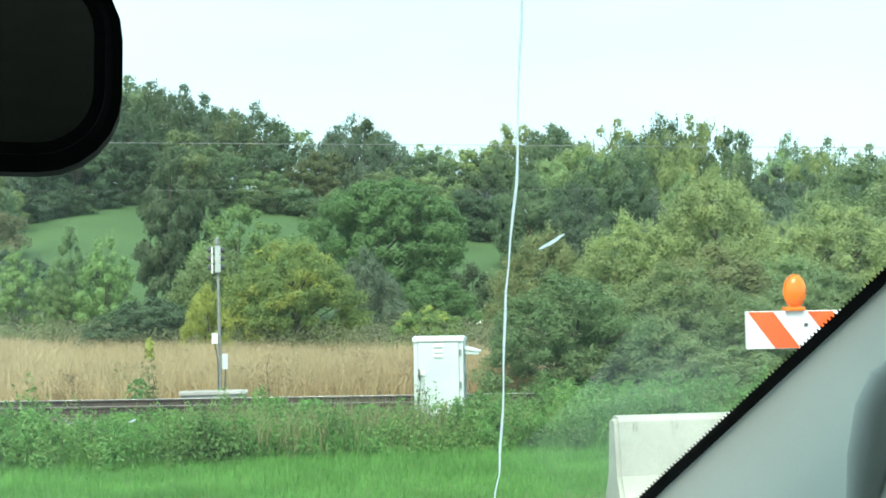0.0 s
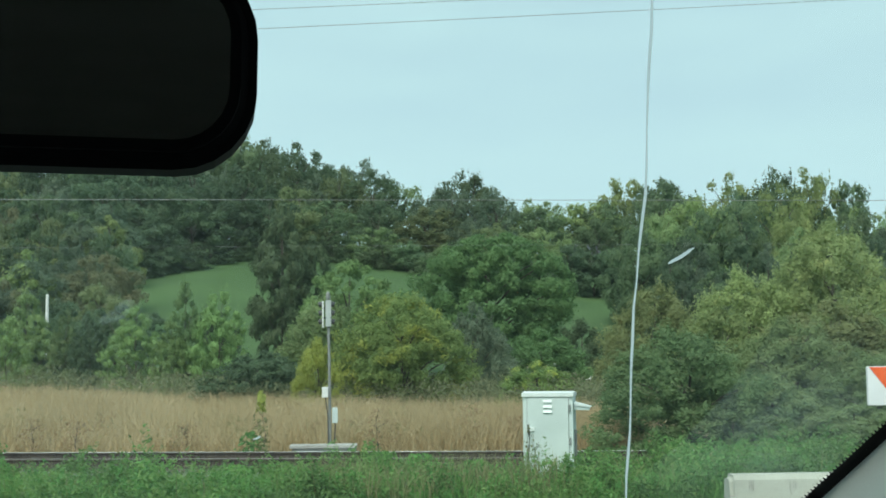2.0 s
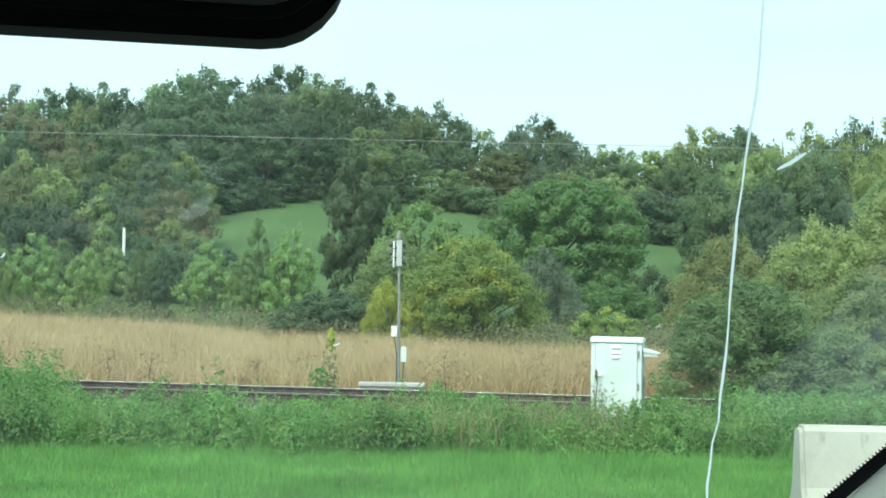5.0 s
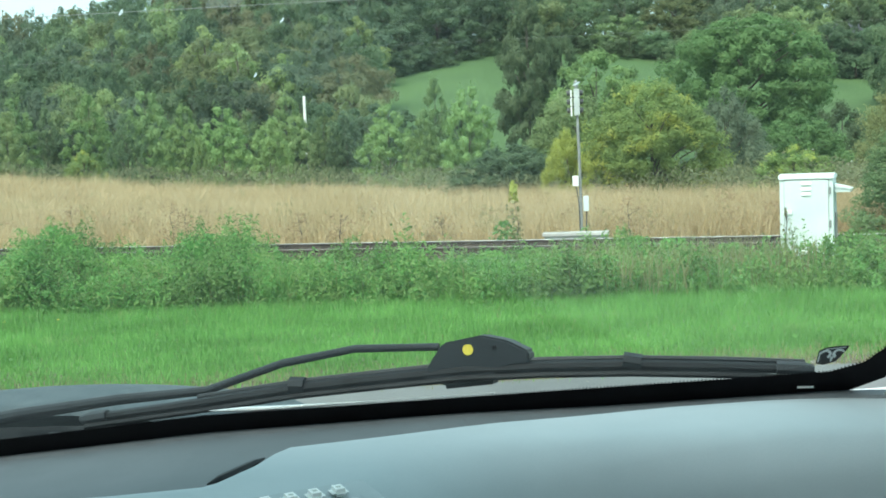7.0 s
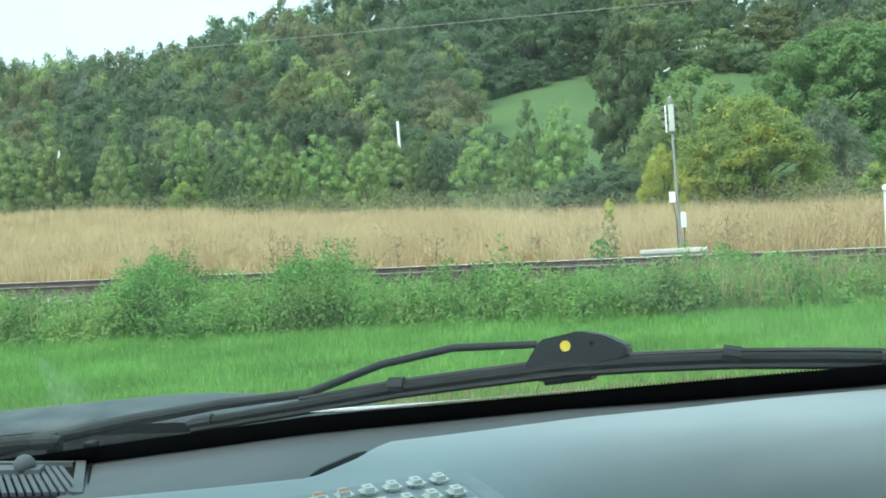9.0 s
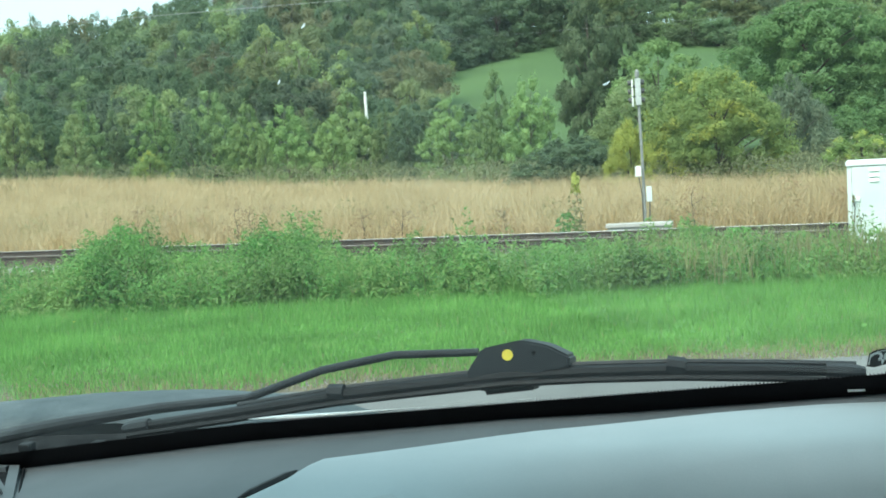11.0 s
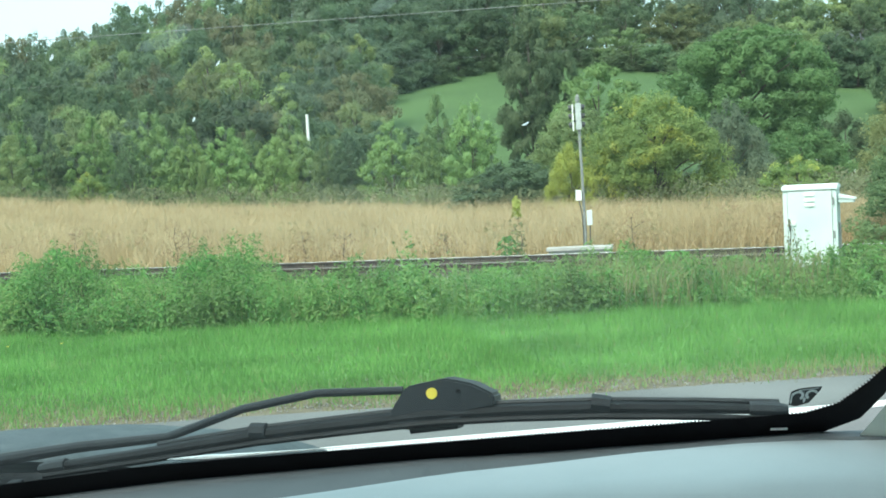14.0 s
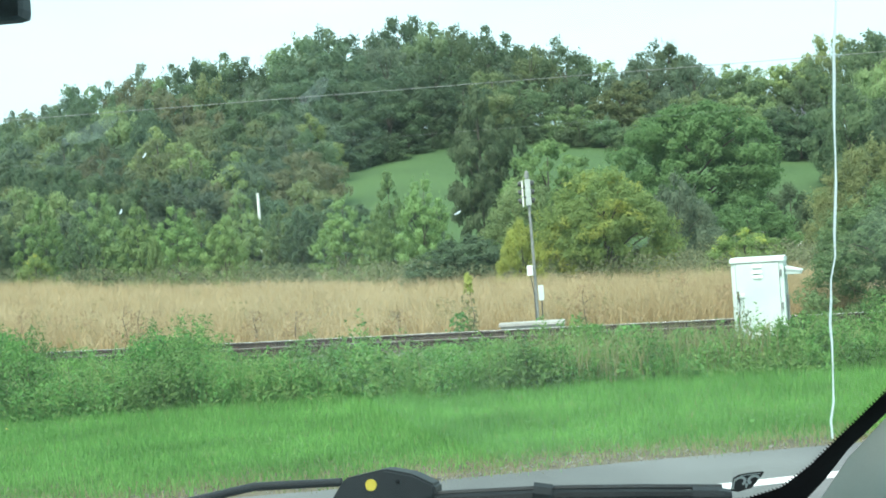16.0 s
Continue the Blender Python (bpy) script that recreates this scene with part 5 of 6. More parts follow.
# ---- roadside barrier and barricade ----
def concrete_barrier():
    """Precast barrier with sloped foot and rounded top edges."""
    b = thing("concrete_barrier", "pale weathered concrete road barrier with dark stains", "barrier", at=(3.50, 10.45, -0.03), rz=-3)
    prof = [(-0.30, 0), (0.30, 0), (0.30, 0.08), (0.17, 0.33), (0.11, 0.80), (0.07, 0.84), (-0.07, 0.84), (-0.11, 0.80), (-0.17, 0.33), (-0.30, 0.08)]
    bm = prism(bmesh.new(), prof, 0.0, 3.05, "x")
    ends = [e for e in bm.edges if abs(e.verts[0].co.x - e.verts[1].co.x) < 1e-4]
    bmesh.ops.bevel(bm, geom=ends, offset=0.035, segments=3, affect="EDGES")
    part("barrier_block", bm, M["concrete"], b)
    for x, w, d in ((0.18, 0.035, 0.10), (0.52, 0.012, 0.16), (0.56, 0.02, 0.09), (1.1, 0.03, 0.14)):
        bm = bmesh.new()
        n = 9
        top = [bm.verts.new((x + w * (k / (n - 1) - 0.5) * 2, -0.0735 - 0.036, 0.80)) for k in range(n)]
        low = [bm.verts.new((x + w * (k / (n - 1) - 0.5) * 1.2, -0.0755 - 0.036 - 0.1277 * d * (0.5 + 0.5 * math.sin(k * 2.1)), 0.80 - d * (0.5 + 0.5 * math.sin(k * 2.1)) - 0.01)) for k in range(n)]
        for k in range(n - 1):
            bm.faces.new((top[k], low[k], low[k + 1], top[k + 1]))
        part("stain", bm, M["stain"], b, "dark run-off stain")


concrete_barrier()


def barricade():
    """Striped board on posts with an amber warning lamp."""
    b = thing("road_barricade", "orange and white striped barricade with an amber lamp", "barricade", at=(3.22, 7.0, 0.012), rz=-8)
    bd = part("board", boxed((0, 0, 1.545), (1.22, 0.03, 1.775), 0.004), M["sheet_white"], b)
    h0, h1, sh = 1.549, 1.771, 0.165
    for k in range(4):
        x = 0.012 + 0.37 * k - (0.0 if k else 0.0)
        pts = [(x + sh, h0), (x + sh + 0.155, h0), (x + 0.155, h1), (x, h1)]
        pts = [(min(p[0], 1.21), p[1]) for p in pts]
        part("stripe", prism(bmesh.new(), pts, -0.0035, -0.0005, "y"), M["sheet_orange"], bd, "orange reflective stripe")
    for x in (0.55, 0.98):
        part("post", boxed((x, 0.031, 0.03), (x + 0.05, 0.08, 1.77), 0.004), M["galv"], b)
        part("foot", boxed((x, -0.45, 0), (x + 0.05, 0.55, 0.05), 0.004), M["galv"], b)
    part("bolt", tube(bmesh.new(), [(0.37, 0.0, 1.69), (0.37, -0.008, 1.69)], 0.012, 8), M["darksteel"], bd)
    lamp = part("lamp_case", boxed((0.24, -0.03, 1.775), (0.36, 0.06, 1.80), 0.006), M["amber"], b)
    bm = bmesh.new()
    bmesh.ops.create_uvsphere(bm, u_segments=20, v_segments=12, radius=1, matrix=Matrix.Translation((0.31, 0.015, 1.895)) @ Matrix.Rotation(radians(6), 4, "Y") @ Matrix.Diagonal((0.066, 0.045, 0.098, 1)))
    part("lens", bm, M["amber"], lamp, "orange ribbed warning lens")
    part("lens_rim", tube(bmesh.new(), [(0.31 + 0.068 * math.cos(a), 0.015, 1.895 + 0.10 * math.sin(a)) for a in np.linspace(0, 6.283, 25)], 0.005, 6), M["amber"], lamp)


barricade()

# ---- overhead wires, far house, parked cars ----
def wire(y, pts, r, label):
    o = part("overhead_wire", tube(bmesh.new(), [(px, y, pz) for px, pz in pts], r, 6), M["wirem"])
    tagged(o, label, "wire", "overhead wires")


def sag(x0, x1, z0, z1, d, n=24):
    return [(x0 + (x1 - x0) * k / n, z0 + (z1 - z0) * k / n - d * 4 * (k / n) * (1 - k / n)) for k in range(n + 1)]


wire(60, sag(-95, 85, 9.4, 9.4, 0.0), 0.015, "pale overhead wire crossing above the field")
wire(60, sag(-95, 85, 6.9, 7.3, 0.0), 0.004, "thin lower overhead wire crossing above the field")
wire(25, sag(-32, 36, 7.4, 11.6, 0.3), 0.006, "thin overhead wire above the track")
wire(25, sag(-32, 36, 6.9, 11.3, 0.3), 0.006, "thin overhead wire above the track")


def far_house():
    x, y = 45.8, 196
    h = thing("house", "white house among the trees on the ridge", "house", at=(x, y, float(terrain(x, y)) - 0.9), rz=8)
    part("wall", boxed((-3.2, 0, 0), (3.2, 6, 3.2)), M["meadow_wall"], h)
    part("roof", prism(bmesh.new(), [(-0.5, 3.1), (6.5, 3.1), (3, 5.2)], -3.6, 3.6, "x"), M["roof"], h)
    for wx in (-1.9, 0.0, 1.8):
        wd = part("window", boxed((wx - 0.55, -0.06, 1.0), (wx + 0.55, 0.02, 2.3), 0.02), M["whitebox"], h)
        part("window_pane", boxed((wx - 0.42, -0.075, 1.12), (wx + 0.42, -0.062, 2.18)), M["pane"], wd)


far_house()


def parked_car(x, y, rz):
    c = thing("car", "white car parked behind the bushes", "car", "cars on the far road", at=(x, y, float(terrain(x, y))), rz=rz)
    out = [(-2.1, 0.35), (2.1, 0.35), (2.15, 0.75), (1.2, 0.92), (0.6, 1.42), (-1.1, 1.45), (-1.7, 0.98), (-2.15, 0.92)]
    bm = prism(bmesh.new(), out, -0.85, 0.85, "y")
    bmesh.ops.bevel(bm, geom=list(bm.edges), offset=0.06, segments=2, affect="EDGES")
    part("body", bm, M["whitebox"], c)
    for sy in (-0.865, 0.855):
        part("side_window", prism(bmesh.new(), [(-1.4, 0.98), (0.95, 0.98), (0.5, 1.36), (-1.05, 1.38)], sy, sy + 0.01, "y"), M["pane"], c)
    for wx in (-1.3, 1.3):
        for sy in (-0.88, 0.66):
            part("wheel", tube(bmesh.new(), [(wx, sy, 0.33), (wx, sy + 0.22, 0.33)], 0.33, 14), M["rubber"], c)


parked_car(13.3, 70, 12)


# ---- the vehicle that the camera sits in ----
truck = thing("pickup_truck", "grey cab of a parked pickup seen from inside", "truck", at=(0, 0, 0))


def on_glass(x, z, off=0.0):
    """A place on the raked windshield, off metres outside it."""
    return Vector((x, 2.255 + off - 0.086 * x - 0.816 * z, z))


GLASS_EDGE = ((-1.3, 1.50), (-0.95, 1.53), (-0.611, 1.573), (-0.347, 1.609), (-0.129, 1.627), (-0.031, 1.635), (0.107, 1.646), (0.150, 1.650), (0.172, 1.658), (0.189, 1.675), (0.203, 1.694), (0.230, 1.730), (0.288, 1.812), (0.382, 1.942), (0.53, 2.15))
TRIM_EDGE = ((-1.3, 1.476), (-0.95, 1.506), (-0.620, 1.553), (-0.350, 1.590), (-0.130, 1.611), (-0.033, 1.617), (0.107, 1.628), (0.165, 1.633), (0.1882, 1.6445), (0.2005, 1.6635), (0.2122, 1.6867), (0.2392, 1.7227), (0.2954, 1.8061), (0.3892, 1.9362), (0.5371, 2.1425))


def windshield():
    bm = bmesh.new()
    edge = [on_glass(*p) for p in GLASS_EDGE]
    top = [on_glass(p[0] if p[0] < 0.5 else 0.53, 2.15) for p in GLASS_EDGE]
    ve, vt = [bm.verts.new(p) for p in edge], [bm.verts.new(p) for p in top[:-1]]
    for i in range(len(ve) - 2):
        bm.faces.new((ve[i], ve[i + 1], vt[i + 1], vt[i]))
    bm.faces.new((ve[-2], ve[-1], vt[-1]))
    ws = part("windshield", bm, M["glass"], truck, "clear raked windshield with a long crack")
    ws.visible_shadow = False
    bm = bmesh.new()
    a = [bm.verts.new(on_glass(*p, -0.003)) for p in GLASS_EDGE]
    b = [bm.verts.new(on_glass(*p, -0.003)) for p in TRIM_EDGE]
    for i in range(len(a) - 1):
        bm.faces.new((a[i], b[i], b[i + 1], a[i + 1]))
    part("black_border", bm, M["black"], ws, "black ceramic border of the glass")
    # the border's dotted fade
    V, F = [], []
    pts = [on_glass(*p, -0.003) for p in GLASS_EDGE]
    away = [(on_glass(*p, -0.003) - on_glass(*q, -0.003)).normalized() for p, q in zip(GLASS_EDGE, TRIM_EDGE)]
    for i in range(2, len(pts) - 1):
        d = pts[i + 1] - pts[i]
        n = max(1, int(d.length / 0.0027))
        for k in range(n):
            c = pts[i] + d * (k / n)
            o, u = away[i].lerp(away[i + 1], k / n), d.normalized() * 0.00072
            s = len(V)
            V += [c - u, c + u, c + u * 0.55 + o * 0.0018, c - u * 0.55 + o * 0.0018]
            F.append((s, s + 1, s + 2, s + 3))
    tagged(fast("dotted_edge", [tuple(v) for v in V], F, M["black"], ws), kind="stuff")
    # tapered bright strip added for the sky's glare on the glass edge
    gx_, gz_ = zip(*GLASS_EDGE[:7])
    glare = [(x, float(np.interp(x, gx_, gz_))) for x in np.linspace(-0.345, -0.10, 22)]
    part("glare_strip", tube(bmesh.new(), [on_glass(x, z + 0.0012 + 0.002 * max(0.0, -0.30 - x) / 0.045, 0.002) for x, z in glare],
                          [0.0002 + 0.0030 * min(1.0, k / 3) * max(0.02, 1 - k / 13) for k in range(22)], 8), M["glare"], ws, "thin bright strip standing in for glare along the glass's foot")
    bm = bmesh.new()
    lo = [bm.verts.new(on_glass(x, z, -0.003)) for x, z in ((-1.3, 2.122), (0.10, 2.118), (0.27, 2.100), (0.36, 2.094), (0.50, 2.086))]
    hi = [bm.verts.new(on_glass(x, 2.19, -0.003)) for x in (-1.3, 0.10, 0.27, 0.36, 0.56)]
    for i in range(4):
        bm.faces.new((lo[i], lo[i + 1], hi[i + 1], hi[i]))
    part("top_shade_band", bm, M["shade_band"], ws, "grey dotted shade band along the glass top")
    # long crack with a slight wander
    g2 = np.random.default_rng(3)
    cp = []
    for k in range(36):
        u = k / 35
        z = 1.696 + 0.48 * u
        cp.append(on_glass(0.2000 - 0.123 * (z - 1.697) + 0.0010 * math.sin(u * 23) + g2.normal(0, 0.0004), z, -0.004))
    bm = bmesh.new()
    wide = [0.00062 + 0.00018 * math.sin(k * 1.3) for k in range(36)]
    sides = [[bm.verts.new(p + Vector((e * w, -0.086 * e * w, 0))) for p, w in zip(cp, wide)] for e in (-1, 1)]
    for k in range(35):
        bm.faces.new((sides[0][k], sides[1][k], sides[1][k + 1], sides[0][k + 1]))
    part("crack", bm, M["crack"], ws, "long white crack running up the glass")
    # black emblem sticker, as a plain shape
    c = on_glass(0.1482, 1.6645, -0.0035)
    du, dv = (on_glass(0.16, 1.6655) - on_glass(0.14, 1.6635)).normalized(), (on_glass(0.15, 1.67) - on_glass(0.15, 1.66)).normalized()
    def patch_of(pts, lift, su=0.0109, sv=0.0108):
        bm = bmesh.new()
        bm.faces.new([bm.verts.new(c + du * a * su + dv * b * sv + Vector((0, -lift, -lift))) for a, b in pts])
        return bm
    shape = ((-1.0, -0.85), (-0.95, 0.55), (-0.5, 0.85), (0.5, 0.9), (1.1, 0.85), (1.0, 0.45), (0.35, -0.8), (-0.5, -1.05))
    em = part("emblem_sticker", patch_of(shape, 0.0, 0.0102, 0.0100), M["decal"], ws, "small black and white emblem sticker")
    for sx in (-1, 1):
        rim = [(sx * (0.42 - 0.40 * math.cos(radians(k))), 0.12 + 0.50 * math.sin(radians(k))) for k in range(-60, 171, 15)]
        rim += [(sx * (0.42 - (0.18 + 0.10 * (k + 60) / 230) * math.cos(radians(k))), 0.12 + 0.26 * math.sin(radians(k))) for k in range(170, -61, -15)]
        part("emblem_mark", patch_of(rim, 0.0003), M["whitebox"], em, "pale curved mark")
    part("emblem_mark", patch_of(((-0.10, -0.15), (0.12, -0.15), (0.06, -0.5), (0.0, -0.72), (-0.06, -0.5)), 0.0003), M["whitebox"], em)
    part("emblem_rim", patch_of(((-0.88, -0.62), (-0.82, 0.42), (-0.74, 0.46), (-0.78, -0.58)), 0.0003), M["whitebox"], em)
    part("emblem_rim", patch_of(((-0.45, 0.70), (0.85, 0.74), (0.80, 0.66), (-0.40, 0.62)), 0.0003), M["whitebox"], em)
    c = on_glass(0.1335, 1.6365, -0.0042)
    part("glass_mark", boxed((c.x - 0.006, c.y - 0.0006, c.z - 0.0008), (c.x + 0.006, c.y + 0.0004, c.z + 0.0008)), M["whitebox"], ws, "tiny white print on the black border")
    # smears and specks on the glass; the right-hand haze patch paints a veiling reflection
    pale_marks = ((0.190, 1.955, 0.0080, 0.0012, 40, "crack"), (-0.419, 1.883, 0.011, 0.003, 50, "smear"), (-0.232, 1.920, 0.020, 0.005, 20, "smear"), (-0.305, 1.915, 0.0028, 0.0009, 50, "crack"),
              (-0.205, 1.905, 0.0024, 0.0006, 50, "crack"), (-0.23, 1.875, 0.0022, 0.0006, 60, "crack"), (-0.03, 1.860, 0.0025, 0.0007, 30, "crack"), (-0.46, 1.84, 0.004, 0.0008, 60, "crack"), (-0.10, 1.93, 0.012, 0.004, 40, "smear"),
              (-0.565, 1.640, 0.040, 0.022, 65, "haze"), (-0.60, 1.605, 0.055, 0.013, 12, "haze"), (-0.57, 1.665, 0.018, 0.010, 80, "haze"), (0.262, 1.855, 0.115, 0.060, 62, "haze"))
    for x, z, a, b, ang, mt in pale_marks:
        c = on_glass(x, z, -0.004)
        bm = bmesh.new()
        ux, uz = (on_glass(x + 0.01, z) - on_glass(x, z)).normalized(), (on_glass(x, z + 0.01) - on_glass(x, z)).normalized()
        ca, sa = math.cos(radians(ang)), math.sin(radians(ang))
        bm.faces.new([bm.verts.new(c + (ux * ca + uz * sa) * a * math.cos(t) + (uz * ca - ux * sa) * b * math.sin(t) * (1 + 0.3 * math.sin(3 * t))) for t in np.linspace(0, 5.9, 14)])
        part("smear", bm, M[mt], ws, "pale dried splash and painted haze on the glass")


windshield()


def dashboard():
    # dark base of the dash, meeting the glass
    xs = np.linspace(-1.3, 0.52, 60)
    bm = bmesh.new()
    rows = []
    tx, tz = [p[0] for p in TRIM_EDGE[:8]], [p[1] for p in TRIM_EDGE[:8]]
    for x in xs:
        z = float(np.interp(x, tx, tz))
        far = on_glass(x, z, -0.004)
        col = [bm.verts.new((x, far.y, z + 0.001)), bm.verts.new((x, far.y - 0.012, z - 0.001))]
        for y, dz in ((0.86, -0.004), (0.81, -0.006), (0.76, -0.008), (0.70, -0.011), (0.64, -0.014), (0.50, -0.05), (0.44, -0.16)):
            sink = float(smooth((x + 0.16) / 0.12)) * (0.020 + 2.2 * max(0.0, 0.88 - y) ** 2)
            col.append(bm.verts.new((x, min(y, far.y - 0.03), z + dz - sink)))
        rows.append(col)
    for a, b in zip(rows, rows[1:]):
        for k in range(len(a) - 1):
            bm.faces.new((a[k], a[k + 1], b[k + 1], b[k]))
    dash = part("dashboard", bm, M["dash_dark"], truck, "dark grey grained dashboard top")
    # lighter raised pad
    bxs, bys = (-0.75, -0.397, -0.330, -0.262, -0.256, -0.241, -0.237, -0.230, -0.177, -0.10, 0.022, 0.111, 0.5), (0.56, 0.652, 0.669, 0.692, 0.700, 0.745, 0.772, 0.790, 0.814, 0.853, 0.890, 0.902, 0.902)
    xs = np.concatenate([np.linspace(-0.75, -0.27, 12), np.linspace(-0.264, -0.226, 20), np.linspace(-0.215, 0.5, 30)])
    bm = bmesh.new()
    rows = []
    for x in xs:
        yb = float(np.interp(x, bxs, bys))
        base = float(np.interp(x, tx, tz)) - 0.016
        col = [bm.verts.new((x, yb + 0.001, base))]
        for k in range(25):
            y = yb - (yb - 0.40) * (k / 24) ** 1.25
            z = 1.6265 + 0.012 * float(smooth((x + 0.05) / 0.2)) * 0.3
            z -= 1.7 * max(0, 0.84 - y) ** 2 * float(smooth((x + 0.12) / 0.2)) + 2.0 * max(0, 0.54 - y) ** 2
            z -= 30.0 * max(0, 0.80 - max(y, 0.64)) ** 2 * float(smooth((x + 0.18) / 0.24))
            z -= (0.0035 if k == 0 else 0.0)
            col.append(bm.verts.new((x, y, z)))
        rows.append(col)
    for a, b in zip(rows, rows[1:]):
        for k in range(len(a) - 1):
            bm.faces.new((a[k], a[k + 1], b[k + 1], b[k]))
    for f in bm.faces:
        f.smooth = True
    pad = part("dash_pad", bm, M["dash"], dash, "lighter blue-grey raised dash pad")
    # defroster vent with slats
    def vp(*pts):
        return [(-0.055 + (x + 0.034) * 1.105, -0.021 + (y + 0.021) * 1.105) for x, y in pts]
    vt = part("vent", prism(bmesh.new(), vp((-0.512, 0.925), (-0.462, 0.82), (-0.74, 0.82), (-0.74, 0.945)), 1.540, 1.5592, "z"), M["cowl"], dash, "dark defroster vent with slanted slats")
    part("vent_frame", prism(bmesh.new(), vp((-0.512, 0.925), (-0.462, 0.82), (-0.471, 0.82), (-0.521, 0.925)), 1.5594, 1.5640, "z"), M["dash_dark"], vt)
    part("vent_frame", prism(bmesh.new(), vp((-0.521, 0.925), (-0.74, 0.945), (-0.74, 0.938), (-0.521, 0.918)), 1.5594, 1.5640, "z"), M["dash_dark"], vt)
    for k in range(32):
        x1 = -0.483 - 0.0070 * k
        yf = 0.912 + 0.0007 * k
        part("slat", prism(bmesh.new(), vp((x1 + 0.018, 0.826), (x1 + 0.0138, 0.826), (x1 - 0.0480, yf), (x1 - 0.0438, yf)), 1.5594, 1.5628, "z"), M["dash_dark"], vt)
    part("vent_seam", tube(bmesh.new(), [(x, y, 1.5606) for x, y in vp((-0.4585, 0.82), (-0.5085, 0.925))], 0.0011, 6), M["cowl"], vt, "dark seam beside the vent")
    part("pad_seam", tube(bmesh.new(), [(-0.2625, 0.6985, 1.6250), (-0.2575, 0.709, 1.6256), (-0.2505, 0.729, 1.6256), (-0.2455, 0.747, 1.6256), (-0.2425, 0.760, 1.6250)], [0.0006, 0.0024, 0.0026, 0.0022, 0.0006], 6), M["rubber"], pad, "dark gap at the pad's corner")
    part("sensor_plinth", prism(bmesh.new(), [(-0.74, 0.986), (-0.606, 0.980), (-0.612, 1.000), (-0.74, 1.006)], 1.550, 1.5668, "z"), M["dash_dark"], dash)
    bm = bmesh.new()
    bmesh.ops.create_uvsphere(bm, u_segments=20, v_segments=12, radius=0.0100, matrix=Matrix.Translation((-0.6255, 0.989, 1.5690)))
    for f in bm.faces:
        f.smooth = True
    part("sensor_dome", bm, M["dash_dark"], dash, "small round light sensor")


dashboard()


def a_pillar():
    bm = bmesh.new()
    rows = []
    upper = ((-0.001, 0, 0.001), (0.006, -0.012, 0.0), (0.018, -0.06, -0.008), (0.030, -0.12, -0.02), (0.05, -0.22, -0.045), (0.12, -0.40, -0.09), (0.2, -0.44, -0.3))
    foot = ((-0.001, 0, -0.012), (0.02, -0.004, -0.013), (0.05, -0.012, -0.014), (0.09, -0.022, -0.015), (0.15, -0.035, -0.016), (0.25, -0.06, -0.018), (0.36, -0.10, -0.02))
    # the foot runs along the dash, the upper part back towards the roof
    for (x, z), w in zip(TRIM_EDGE[8:], (1.0, 0.75, 0.5, 0.25, 0.05, 0.0, 0.0)):
        p = on_glass(x, z, -0.004)
        rows.append([bm.verts.new(p + Vector(o).lerp(Vector(q), w)) for o, q in zip(upper, foot)])
    for a, b in zip(rows, rows[1:]):
        for k in range(len(a) - 1):
            bm.faces.new((a[k], a[k + 1], b[k + 1], b[k]))
    for f in bm.faces:
        f.smooth = True
    p = part("a_pillar_trim", bm, M["trim"], truck, "pale grey-green pillar trim")
    bm = bmesh.new()
    tube(bm, [(0.347, 0.615, 1.800), (0.348, 0.613, 1.815), (0.350, 0.610, 1.840), (0.353, 0.606, 1.865), (0.357, 0.602, 1.882), (0.360, 0.600, 1.890)], [0.003, 0.0085, 0.0105, 0.0105, 0.0080, 0.003], 14)
    for f in bm.faces:
        f.smooth = True
    part("grab_handle", bm, M["trim_dark"], p, "darker grey grab handle")


a_pillar()


def rear_mirror():
    cx, cz, w, h, r = -0.1485, 2.017, 0.265, 0.080, 0.030
    def outline(gw, gh, gr):
        pts = []
        for sx, sz, a0 in ((1, 1, 0), (-1, 1, 90), (-1, -1, 180), (1, -1, 270)):
            for k in range(7):
                a = radians(a0 + 15 * k)
                pts.append((sx * (gw / 2 - gr) + gr * math.cos(a), sz * (gh / 2 - gr) + gr * math.sin(a)))
        return pts
    m = Matrix.Translation((cx, 0.47, cz)) @ Euler((radians(0), radians(1.0), radians(4))).to_matrix().to_4x4()
    bm = prism(bmesh.new(), outline(w, h, r), 0.0, 0.030, "y")
    bmesh.ops.bevel(bm, geom=[e for e in bm.edges if abs(e.verts[0].co.y - e.verts[1].co.y) < 1e-5], offset=0.006, segments=3, affect="EDGES")
    bm.transform(m)
    hs = part("rear_view_mirror", bm, M["mirror_case"], truck, "black rear-view mirror housing")
    bm = prism(bmesh.new(), outline(w - 0.020, h - 0.020, r - 0.010), -0.0015, 0.0006, "y")
    bm.transform(m)
    part("mirror_glass", bm, M["mirror"], hs, "dark mirror glass")
    part("mirror_arm", tube(bmesh.new(), [(cx, 0.50, cz), (cx, 0.535, cz + 0.04), on_glass(cx, cz + 0.05, -0.006)], 0.010), M["mirror_case"], hs)


rear_mirror()


